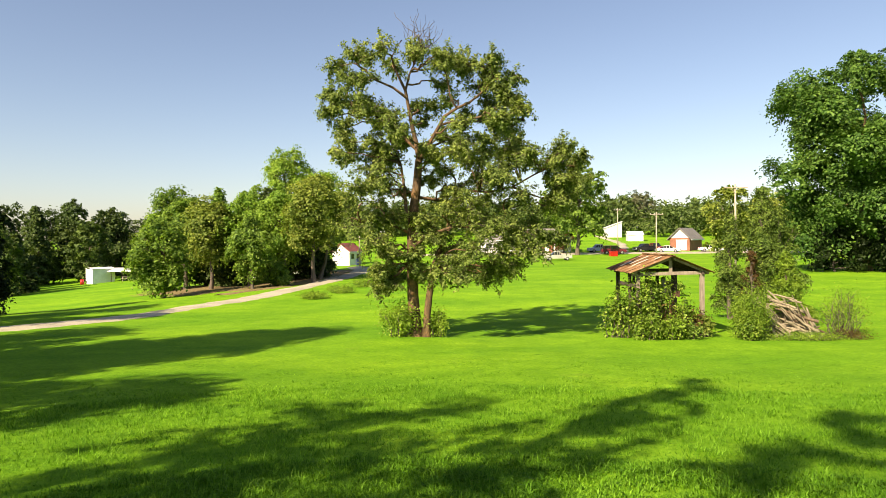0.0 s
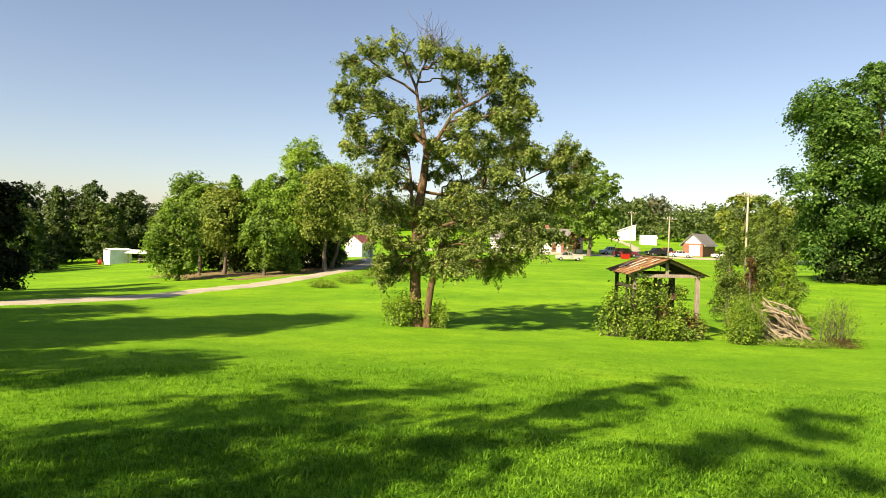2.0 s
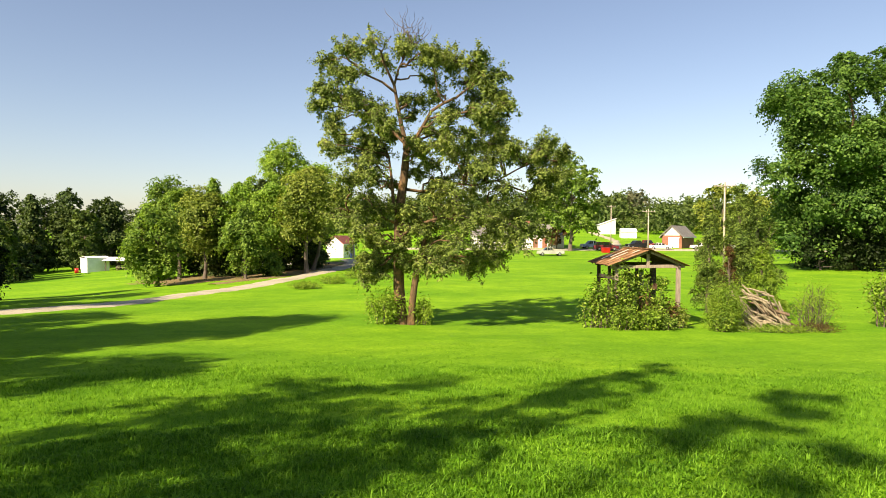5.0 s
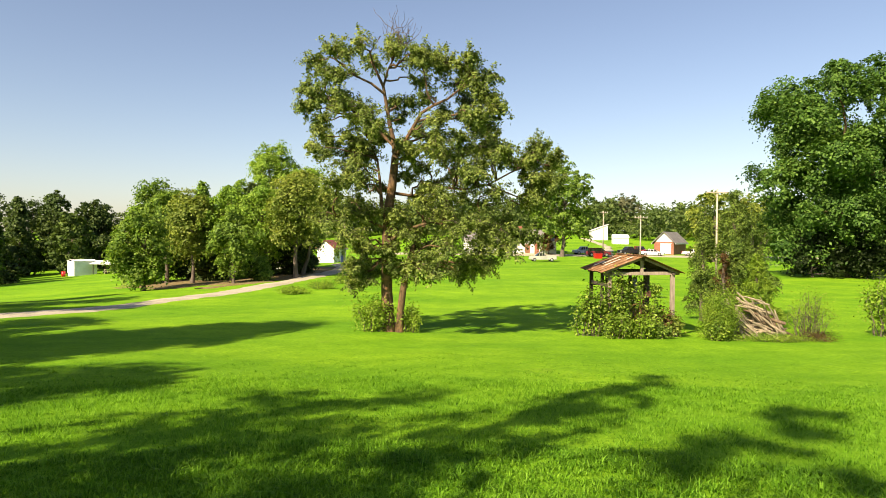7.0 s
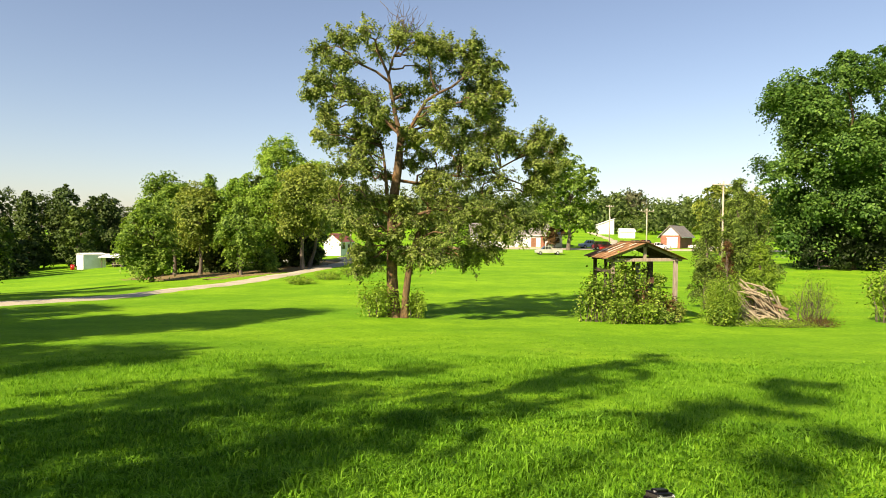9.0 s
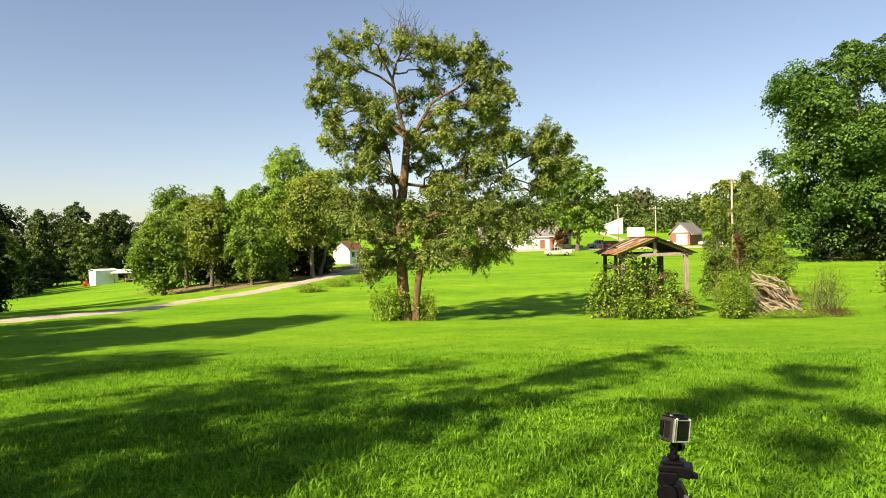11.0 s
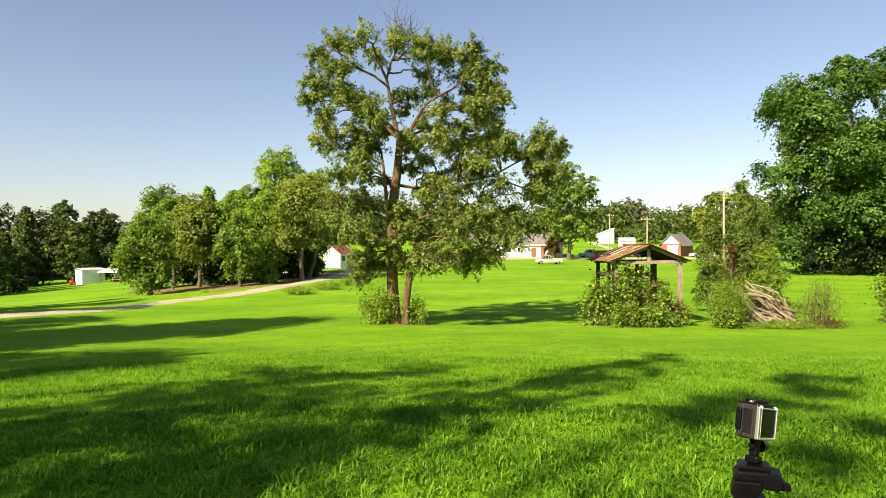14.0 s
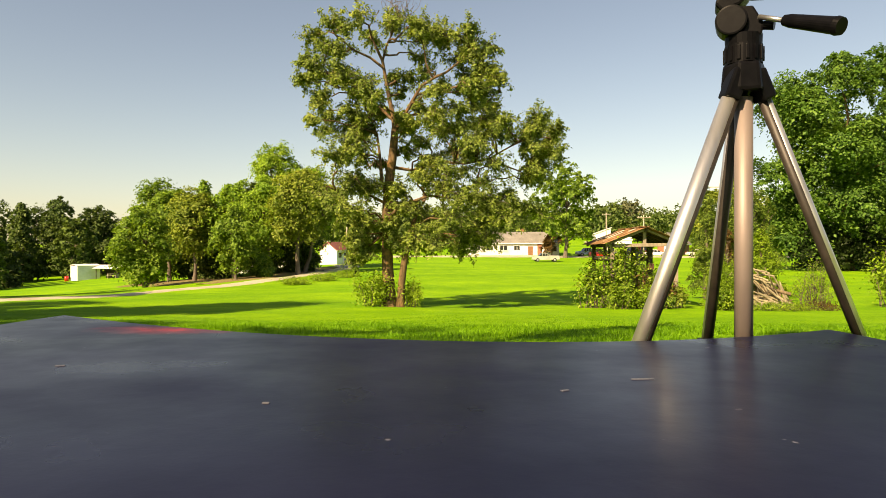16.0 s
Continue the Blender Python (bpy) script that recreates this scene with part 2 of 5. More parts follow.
def part(name, bm, material, parent=None, label="", smooth=False):
    mesh = bpy.data.meshes.new(name)
    bmesh.ops.recalc_face_normals(bm, faces=bm.faces)
    bm.to_mesh(mesh)
    bm.free()
    if smooth:
        mesh.polygons.foreach_set("use_smooth", [True] * len(mesh.polygons))
    return linked(name, mesh, material, parent, label)


def fast_mesh(name, verts, faces, smooth=False):
    """A mesh from arrays: verts (n, 3), faces (m, k)."""
    verts, faces = np.asarray(verts, np.float32), np.asarray(faces, np.int32)
    me = bpy.data.meshes.new(name)
    me.vertices.add(len(verts))
    me.vertices.foreach_set("co", verts.ravel())
    me.loops.add(faces.size)
    me.loops.foreach_set("vertex_index", faces.ravel())
    me.polygons.add(len(faces))
    me.polygons.foreach_set("loop_start", np.arange(len(faces), dtype=np.int32) * faces.shape[1])
    if smooth:
        me.polygons.foreach_set("use_smooth", np.ones(len(faces), dtype=bool))
    me.update(calc_edges=True)
    return me


def empty(name, m, label, category, group="", kind=""):
    ob = new(name)
    ob.matrix_basis = m
    ob.empty_display_size = 0.2
    return tagged(ob, label, category, group, kind)


def box(bm, centre, size, rz=0.0, rx=0.0, ry=0.0, bevel=0.0):
    made = bmesh.ops.create_cube(bm, size=1.0, matrix=pose(*centre, rx, ry, rz) @ Matrix.Diagonal((*size, 1)))
    if bevel:
        edges = list({e for v in made["verts"] for e in v.link_edges})
        bmesh.ops.bevel(bm, geom=edges, offset=bevel, segments=2, affect="EDGES", profile=0.6)
    return bm


def a_box(centre, size, rz=0.0, rx=0.0, ry=0.0, bevel=0.0):
    return box(bmesh.new(), centre, size, rz, rx, ry, bevel)


def rod(bm, a, b, r0, r1=None, n=10):
    a, b = Vector(a), Vector(b)
    d = b - a
    m = Matrix.Translation((a + b) / 2) @ d.to_track_quat("Z", "Y").to_matrix().to_4x4()
    bmesh.ops.create_cone(bm, cap_ends=True, segments=n, radius1=r0, radius2=r0 if r1 is None else r1, depth=d.length, matrix=m)
    return bm


def a_rod(a, b, r0, r1=None, n=10):
    return rod(bmesh.new(), a, b, r0, r1, n)


def prism(profile, x0, x1, bevel=0.0):
    """Extrudes a (y, z) outline from x0 to x1."""
    bm = bmesh.new()
    lo = [bm.verts.new((x0, y, z)) for y, z in profile]
    hi = [bm.verts.new((x1, y, z)) for y, z in profile]
    bm.faces.new(lo)
    bm.faces.new(hi[::-1])
    for i in range(len(lo)):
        j = (i + 1) % len(lo)
        bm.faces.new((lo[j], lo[i], hi[i], hi[j]))
    if bevel:
        bmesh.ops.bevel(bm, geom=list(bm.edges), offset=bevel, segments=2, affect="EDGES", profile=0.6)
    return bm


def tubes(lines, sides=7):
    """Tapered tubes along polylines: a list of (points (n, 3), radii (n,))."""
    V, F, base = [], [], 0
    ang = np.arange(sides) * 2 * np.pi / sides
    for pts, rad in lines:
        pts, rad = np.asarray(pts, float), np.asarray(rad, float)
        d = np.gradient(pts, axis=0)
        d /= np.linalg.norm(d, axis=1)[:, None] + 1e-9
        ref = np.where(np.abs(d[:, 2:3]) > 0.9, np.array([[1.0, 0, 0]]), np.array([[0, 0, 1.0]]))
        u = np.cross(d, ref)
        u /= np.linalg.norm(u, axis=1)[:, None] + 1e-9
        w = np.cross(d, u)
        ring = pts[:, None, :] + rad[:, None, None] * (np.cos(ang)[None, :, None] * u[:, None, :] + np.sin(ang)[None, :, None] * w[:, None, :])
        V.append(ring.reshape(-1, 3))
        n = len(pts)
        i, j = np.meshgrid(np.arange(n - 1), np.arange(sides), indexing="ij")
        a, b = base + i * sides + j, base + i * sides + (j + 1) % sides
        F.append(np.stack([a, b, b + sides, a + sides], -1).reshape(-1, 4))
        base += n * sides
    return np.concatenate(V), np.concatenate(F)


def leaf_cards(centres, facing, length, width, rng, loose=0.45):
    """One folded kite a leaf, turned about the way its spray faces."""
    n = len(centres)
    nrm = facing / (np.linalg.norm(facing, axis=1)[:, None] + 1e-9) + rng.normal(0, loose, (n, 3))
    nrm /= np.linalg.norm(nrm, axis=1)[:, None] + 1e-9
    t = np.cross(nrm, rng.normal(0, 1, (n, 3)))
    t /= np.linalg.norm(t, axis=1)[:, None] + 1e-9
    s = np.cross(nrm, t)
    size = rng.uniform(0.6, 1.4, (n, 1))
    L, Wd = length * size, width * size
    fold = nrm * Wd * 0.35
    V = np.stack([centres - t * L / 2, centres + s * Wd / 2 + fold - t * L * 0.05, centres + t * L / 2, centres - s * Wd / 2 + fold - t * L * 0.05], 1)
    return V.reshape(-1, 3), np.arange(4 * n).reshape(-1, 4)


def sprays(centres, facing, rad, per, rng, droop=0.35, thick=0.22):
    """Leaves of flat drooping sprays: their places and the way each faces."""
    n = len(centres)
    f = facing / (np.linalg.norm(facing, axis=1)[:, None] + 1e-9)
    a = np.cross(f, rng.normal(0, 1, (n, 3)))
    a /= np.linalg.norm(a, axis=1)[:, None] + 1e-9
    b = np.cross(f, a)
    u, v = rng.normal(0, 0.55, (n, per, 1)), rng.normal(0, 0.55, (n, per, 1))
    w = rng.normal(0, thick, (n, per, 1))
    r = np.asarray(rad, float).reshape(-1, 1, 1) * np.ones((n, 1, 1))
    q = centres[:, None] + r * (u * a[:, None] + v * b[:, None] + w * f[:, None])
    q[..., 2] -= (droop * r * (u * u + v * v))[..., 0]
    tip = f[:, None] + 0.8 * droop * (u * a[:, None] + v * b[:, None])
    return q.reshape(-1, 3), tip.reshape(-1, 3)


def wander(a, b, n, rng, amp, sag=0.0):
    """A crooked line from a to b."""
    a, b = np.asarray(a, float), np.asarray(b, float)
    t = np.linspace(0, 1, n)[:, None]
    pts = a + (b - a) * t
    off = np.cumsum(rng.normal(0, amp, (n, 3)), 0)
    off -= off[0] + (off[-1] - off[0]) * t
    pts += off
    pts[:, 2] += sag * np.sin(np.pi * t[:, 0])
    return pts


# ---- the lie of the land ----
PROFILE_Y = (-200, -40, 0, 6, 12, 17, 22, 27, 36, 48, 62, 80, 100, 115, 125, 135, 150, 175, 210, 300, 600, 3000)
PROFILE_Z = (4, 1.0, 0, -0.17, -0.55, -0.95, -1.22, -1.40, -1.58, -1.45, -1.30, -1.20, -1.02, -0.75, -0.42, -0.10, 0.80, 2.3, 5.0, 8, 11, 13)


def land(x, y):
    """Height of the ground."""
    x, y = np.asarray(x, float), np.asarray(y, float)
    z = sum(np.interp(y + o, PROFILE_Y, PROFILE_Z) for o in (-3, -1.5, 0, 1.5, 3)) / 5
    s = np.clip((y - 25) / 35, 0, 1)
    k = 0.080 * s * s * (3 - 2 * s) * (1 - 0.15 * np.clip((y - 60) / 60, 0, 1))
    left = np.log1p(np.exp(np.clip((-x - 13) / 3, -30, 30))) * 3
    far = 1 / (1 + np.maximum(0, left - 60) / 60)
    z = z - k * left * far
    z = z + 0.05 * np.sin(x * 0.55 + 0.7) * np.sin(y * 0.43) * np.clip(np.hypot(x, y) / 12 - 0.3, 0, 1)
    return z


def gz(x, y):
    return float(land(x, y))


def axis_steps(lo, hi, fine_lo, fine_hi, fine):
    mid = np.arange(fine_lo, fine_hi + fine / 2, fine)
    out = lambda far, near: near + (far - near) * (np.linspace(0, 1, 46)[1:] ** 2.6)
    return np.concatenate([out(lo, fine_lo)[::-1], mid, out(hi, fine_hi)])


def build_ground():
    xs, ys = axis_steps(-2500, 2500, -60, 60, 0.8), axis_steps(-1500, 3500, -12, 110, 0.8)
    X, Y = np.meshgrid(xs, ys)
    V = np.stack([X, Y, land(X, Y)], -1).reshape(-1, 3)
    nx, ny = len(xs), len(ys)
    i, j = np.meshgrid(np.arange(ny - 1), np.arange(nx - 1), indexing="ij")
    a = i * nx + j
    F = np.stack([a, a + 1, a + nx + 1, a + nx], -1).reshape(-1, 4)
    ob = linked("ground", fast_mesh("ground", V, F, True), LAWN)
    return tagged(ob, "bright green mown lawn falling gently to a hollow", "lawn", kind="structure")


build_ground()


def strip(name, line, width, material, lift, label, category, rough_edge=0.25):
    """A way laid on the land along a line of (x, y) points."""
    rng = np.random.default_rng(len(name))
    line = np.asarray(line, float)
    seg = np.concatenate([[0], np.cumsum(np.linalg.norm(np.diff(line, axis=0), axis=1))])
    s = np.arange(0, seg[-1], 0.8)
    pts = np.stack([np.interp(s, seg, line[:, k]) for k in (0, 1)], 1)
    for _ in range(14):
        pts[1:-1] = (pts[:-2] + 2 * pts[1:-1] + pts[2:]) / 4
    d = np.gradient(pts, axis=0)
    d /= np.linalg.norm(d, axis=1)[:, None]
    nrm = np.stack([-d[:, 1], d[:, 0]], 1)
    across = np.array([-1, -0.85, -0.4, 0, 0.4, 0.85, 1])
    height = np.array([-0.05, 1, 1.2, 1.6, 1.2, 1, -0.05]) * lift
    half = width / 2 + rng.uniform(-rough_edge, rough_edge, (len(s), 1))
    P2 = pts[:, None, :] + nrm[:, None, :] * (across[None, :] * half)[..., None]
    Z = land(P2[..., 0], P2[..., 1]) + height[None, :]
    V = np.concatenate([P2, Z[..., None]], -1).reshape(-1, 3)
    m = len(across)
    i, j = np.meshgrid(np.arange(len(s) - 1), np.arange(m - 1), indexing="ij")
    a = i * m + j
    F = np.stack([a, a + m, a + m + 1, a + 1], -1).reshape(-1, 4)
    return tagged(linked(name, fast_mesh(name, V, F, True), material), label, category, kind="structure")


strip("road", [(-60, 15), (-37, 22.5), (-25.5, 27.0), (-21.0, 31.2), (-19.0, 37.6), (-17.2, 45), (-15.0, 52), (-13.2, 66), (-12.2, 80), (-12.8, 90), (-15.5, 98)], 2.6, GRAVEL, 0.05,
      "pale gravel drive curving up across the lawn", "drive")
strip("street", [(-12, 131), (10, 130), (30, 129.5), (60, 129), (120, 127)], 6.4, GRAVEL, 0.06, "pale street in front of the far houses", "street")
strip("track", [(32.5, 127), (37, 142), (41.0, 158), (42.2, 171), (42.4, 182), (42.6, 193)], 1.7, GRAVEL, 0.06, "pale gravel lane climbing the far hill", "lane", 0.5)
strip("litter_verge", [(-21.0, 56.0), (-17.6, 59.5), (-16.0, 65), (-15.2, 72), (-14.8, 80), (-15.4, 88)], 2.2, LITTER, 0.06, "sunlit strip of brown leaf litter along the drive", "leaf litter", 0.5)
strip("litter_bank", [(-33, 75), (-29.5, 69.5), (-25, 64.5), (-20.5, 62.3), (-18.0, 66), (-16.8, 75), (-17, 90)], 7.6, LITTER, 0.05, "shaded bank of leaf litter under the grove", "leaf litter", 1.9)


# ---- trees ----
def broadleaf(name, x, y, height, radius, leaf, label, seed, count=9000, size=0.34, bottom=0.18, lobes=26, bark=None, shape="round", group="", category="tree", sink=0.1, arms=9, lean=0.0, clump=0.5, slim=0.62, rim=0.5, per=46, stout=1.0):
    """A tree with a tapered trunk, limbs that reach into the lobes of its crown, and sprays of leaves over each lobe."""
    rng = np.random.default_rng(seed)
    bark = bark or GREY_BARK
    thing = empty(name, pose(x, y, gz(x, y)), label, category, group)
    zlo, zhi = height * bottom, height * 0.95
    C, R, E = [], [], []
    for i in range(lobes):
        u = (i + rng.uniform(0, 1)) / lobes
        if shape == "cone":
            wide, lobe = radius * (1 - u) ** 0.85 * min(1, 0.55 + u * 3), radius * (0.36 - 0.22 * u)
        elif shape == "column":
            wide, lobe = radius * (1 - 0.22 * max(0, (u - 0.5) / 0.5) ** 5) * min(1, 0.84 + u), radius * rng.uniform(0.14, 0.30)
        else:
            wide, lobe = radius * math.sin(math.pi * (0.14 + 0.78 * u)) ** 0.7, radius * rng.uniform(0.20, 0.40)
        a = i * 2.4 + rng.normal(0, 0.6)
        r = max(0.0, wide - 0.5 * lobe) * rng.uniform(rim, 1.16)
        C.append((math.cos(a) * r + lean * u * height, math.sin(a) * r, zlo + (zhi - zlo) * u + rng.normal(0, 0.18) * lobe))
        R.append(lobe * rng.uniform(0.75, 1.25))
        E.append(rng.uniform(0.65, 1.15))
    for i in range(0 if shape == "column" else lobes // 3):                      # upright shoots that break the outline
        u = rng.uniform(0.45, 0.9)
        a, r = rng.uniform(0, math.tau), radius * math.sin(math.pi * (0.12 + 0.76 * u)) ** 0.8 * rng.uniform(0.2, 0.95) * (1 - u if shape == "cone" else 1)
        C.append((math.cos(a) * r + lean * u * height, math.sin(a) * r, zlo + (zhi - zlo) * u + 0.10 * radius))
        R.append(radius * rng.uniform(0.09, 0.16))
        E.append(rng.uniform(1.6, 2.6))
    C, R = np.array(C), np.array(R)
    trunk = wander((0, 0, -sink), (rng.normal(0, 0.04) * radius + lean * height * 0.7, rng.normal(0, 0.04) * radius, zlo + (zhi - zlo) * 0.72), 9, rng, 0.02 * radius)
    tr = height * 0.019 * stout
    rad = np.linspace(tr * 1.25, tr * 0.22, 9)
    rad[0] *= 1.3
    linked("trunk", fast_mesh("trunk", *tubes([(trunk, rad)], 9), True), bark, thing)
    for c in C[:: max(1, lobes // max(1, arms))]:
        below = [p for p in trunk[1:7] if p[2] < c[2] - 0.25 * abs(c[0])] or [trunk[1]]
        line = wander(below[-1], c, 6, rng, 0.03 * radius, 0.04 * radius)
        linked("limb", fast_mesh("limb", *tubes([(line, np.linspace(tr * 0.42, tr * 0.08, 6))], 6), True), bark, thing)
    share = np.maximum(2, (R ** 2 / (R ** 2).sum() * count / per).astype(int))
    cen, out, rad = [], [], []
    for c, r, e, n in zip(C, R, E, share):
        d = rng.normal(0, 1, (n, 3))
        d[:, 2] += 0.30
        d /= np.linalg.norm(d, axis=1)[:, None]
        cen.append(c + d * r * rng.uniform(0.5, 1.25, (n, 1)) * np.array([1, 1, e]))
        out.append(d * 0.75 + np.array([0, 0, 0.65]) + rng.normal(0, 0.22, (n, 3)))
        rad.append(clump * rng.uniform(0.4, 1.6, n) * (0.45 + 0.5 * min(r, 1.6)))
    q, face = sprays(np.concatenate(cen), np.concatenate(out), np.concatenate(rad), per, rng)
    ok = q[:, 2] > 0.12
    linked("crown", fast_mesh("crown", *leaf_cards(q[ok], face[ok], size, size * slim, rng, 0.42)), leaf, thing)
    return thing


def shrub(name, x, y, rx, ry, height, leaf, label, seed, count=2500, size=0.12, category="shrub", stems=16, upright=0.4):
    """A bush: stems from the ground and leaves round their outer parts."""
    rng = np.random.default_rng(seed)
    thing = empty(name, pose(x, y, gz(x, y)), label, category)
    cen, out = [], []
    for i in range(stems):
        a = rng.uniform(0, 2 * np.pi)
        r = math.sqrt(rng.uniform(0, 1))
        foot = np.array([math.cos(a) * rx * r * 0.5, math.sin(a) * ry * r * 0.5, 0])
        foot[2] = gz(x + foot[0], y + foot[1]) - gz(x, y) - 0.05
        h = height * rng.uniform(0.55, 1.0) * (1 - 0.45 * r * r)
        tip = np.array([math.cos(a) * rx * r, math.sin(a) * ry * r, h])
        pts = wander(foot, tip, 6, rng, 0.05 * height, 0.1 * height)
        linked("stem", fast_mesh("stem", *tubes([(pts, np.linspace(0.014, 0.004, 6) * (0.6 + height * 0.35))], 5), True), GREY_BARK, thing)
        n = count // stems
        t = rng.beta(2.2, 1.3, n)
        along = np.stack([np.interp(t, np.linspace(0, 1, 6), pts[:, k]) for k in range(3)], 1)
        spread = np.array([rx, ry, height * upright]) * 0.26
        d = rng.normal(0, 1, (n, 3))
        q = along + d * spread
        q[:, 2] = np.abs(q[:, 2]) + 0.02
        cen.append(q)
        out.append(d / np.linalg.norm(d, axis=1)[:, None] * 0.7 + np.array([0, 0, 0.7]))
    linked("foliage", fast_mesh("foliage", *leaf_cards(np.concatenate(cen), np.concatenate(out), size, size * 0.6, rng, 0.5)), leaf, thing)
    return thing


def along_line(pts, t):
    pts = np.asarray(pts, float)
    return np.array([np.interp(t, np.linspace(0, 1, len(pts)), pts[:, k]) for k in range(3)])


TREE_X, TREE_Y = -2.05, 26.0


def big_tree():
    """The lone tree: two stems, two leaders, crooked limbs and airy pads of small leaves."""
    rng = np.random.default_rng(11)
    thing = empty("lone_tree", pose(TREE_X, TREE_Y, gz(TREE_X, TREE_Y)), "tall airy tree with two stems and crooked orange-brown limbs", "tree")
    trunk = np.array([(-0.02, 0, -0.12), (-0.12, 0, 0.4), (-0.20, 0, 1.6), (-0.22, 0.05, 2.9), (-0.20, 0, 4.0), (-0.14, 0, 5.0), (0.0, 0, 6.0), (0.10, 0, 7.1)])
    leader = np.array([(0.09, 0, 7.0), (0.02, 0.1, 7.7), (-0.16, 0.2, 8.4), (-0.28, 0.2, 9.1), (-0.42, 0.1, 9.9), (-0.80, 0, 10.7), (-0.95, -0.1, 11.2), (-0.55, 0, 11.9)])
    right = np.array([(0.08, 0, 7.0), (0.40, -0.2, 7.5), (0.78, -0.4, 8.1), (1.15, -0.4, 8.75), (1.65, -0.5, 9.05), (2.15, -0.6, 9.25), (2.65, -0.6, 9.65), (3.1, -0.5, 10.2), (3.4, -0.4, 10.8)])
    arm = np.array([(0.95, -0.4, 8.4), (1.45, -0.3, 8.56), (2.1, -0.1, 8.56), (2.8, 0.1, 8.68), (3.6, 0.2, 8.78), (4.3, 0.2, 8.7)])
    reach = np.array([(-0.05, 0, 5.6), (0.8, 0.3, 5.5), (1.8, 0.5, 5.9), (2.9, 0.5, 5.8), (3.9, 0.4, 6.0), (4.8, 0.3, 6.5), (5.7, 0.2, 6.9), (6.2, 0.1, 6.8)])
    droop = np.array([(3.9, 0.4, 6.0), (4.5, 0.5, 5.75), (5.2, 0.6, 5.5), (5.7, 0.7, 5.2)])
    left = np.array([(0.02, 0.1, 7.5), (-0.6, 0.3, 8.1), (-1.2, 0.4, 8.6), (-2.0, 0.4, 9.2), (-2.9, 0.2, 9.5)])
    upper_left = np.array([(-0.36, 0.1, 9.6), (-0.9, 0.0, 10.0), (-1.6, -0.1, 10.3), (-2.3, -0.2, 10.9), (-2.7, -0.2, 11.5)])
    spire = np.array([(-0.42, 0.1, 9.9), (-0.25, 0.2, 10.6), (0.1, 0.2, 11.3), (0.0, 0.1, 12.0)])
    side = np.array([(-0.20, 0, 4.3), (-0.42, -0.1, 5.0), (-0.50, -0.1, 6.0), (-0.62, 0, 6.9), (-0.9, 0.1, 7.6)])
    low_left = np.array([(-0.20, 0, 4.1), (-0.8, -0.2, 4.4), (-1.5, -0.3, 4.7), (-2.2, -0.4, 4.6)])
    low_right = np.array([(-0.20, 0, 3.6), (0.6, -0.4, 4.1), (1.5, -0.6, 4.4), (2.5, -0.6, 4.3), (3.6, -0.5, 4.0), (4.4, -0.4, 3.9)])
    linked("trunk", fast_mesh("trunk", *tubes([(trunk, np.array([0.36, 0.26, 0.225, 0.215, 0.21, 0.20, 0.17, 0.15]))], 12), True), BARK, thing)
    second = np.array([(0.34, -0.25, -0.1), (0.36, -0.25, 0.7), (0.46, -0.2, 1.6), (0.60, -0.1, 2.6), (0.84, 0, 3.4), (1.25, 0.1, 4.2)])
    linked("second_trunk", fast_mesh("second_trunk", *tubes([(second, np.array([0.19, 0.15, 0.14, 0.12, 0.09, 0.05]))], 10), True), BARK, thing)
    for line, r in ((leader, 0.125), (right, 0.105), (arm, 0.06), (reach, 0.08), (droop, 0.06), (left, 0.08), (upper_left, 0.07), (spire, 0.06), (side, 0.11), (low_left, 0.08), (low_right, 0.09)):
        linked("limb", fast_mesh("limb", *tubes([(line, np.linspace(r * 0.85, r * 0.2, len(line)))], 9), True), BARK, thing)
    bones = [along_line(l, t) for l in (trunk[3:], leader, right, arm, reach, droop, left, upper_left, spire, side, low_left, low_right, second[3:]) for t in np.linspace(0, 1, 9)]
    bones = np.array(bones)
    # pads of leaves: sideways, height, half-size
    upper = [(-2.2, 11.1, .46), (-0.9, 11.2, .66), (0.2, 11.4, .54), (1.1, 11.0, .60), (-2.8, 10.6, .60), (-2.1, 10.3, .60), (-3.3, 9.5, .50), (-2.7, 9.4, .58), (-3.3, 8.7, .45), (-2.1, 9.5, .55),
             (-2.7, 7.9, .42), (-3.0, 7.2, .40), (0.9, 10.5, .52), (2.0, 10.7, .60), (2.7, 10.4, .66), (3.2, 10.7, .50), (3.7, 10.2, .50), (3.1, 9.7, .52), (3.7, 9.5, .44), (1.5, 11.0, .5)]
    middle = [(3.6, 8.7, .46), (4.2, 8.6, .42), (3.1, 8.6, .36), (4.0, 7.8, .48), (3.7, 7.4, .55), (2.7, 7.6, .52), (4.3, 7.1, .50), (-1.6, 8.6, .66), (-0.8, 8.3, .56), (-1.9, 7.6, .62), (-1.0, 7.4, .60),
              (-0.3, 7.9, .48), (-1.4, 6.8, .58), (1.6, 7.9, .52), (1.9, 7.4, .58), (1.1, 6.9, .50), (0.7, 7.7, .36), (5.3, 6.9, .52), (5.9, 7.1, .50), (6.5, 7.0, .36), (5.7, 6.3, .45), (6.2, 6.2, .40), (2.6, 6.8, .5), (3.4, 6.7, .5)]
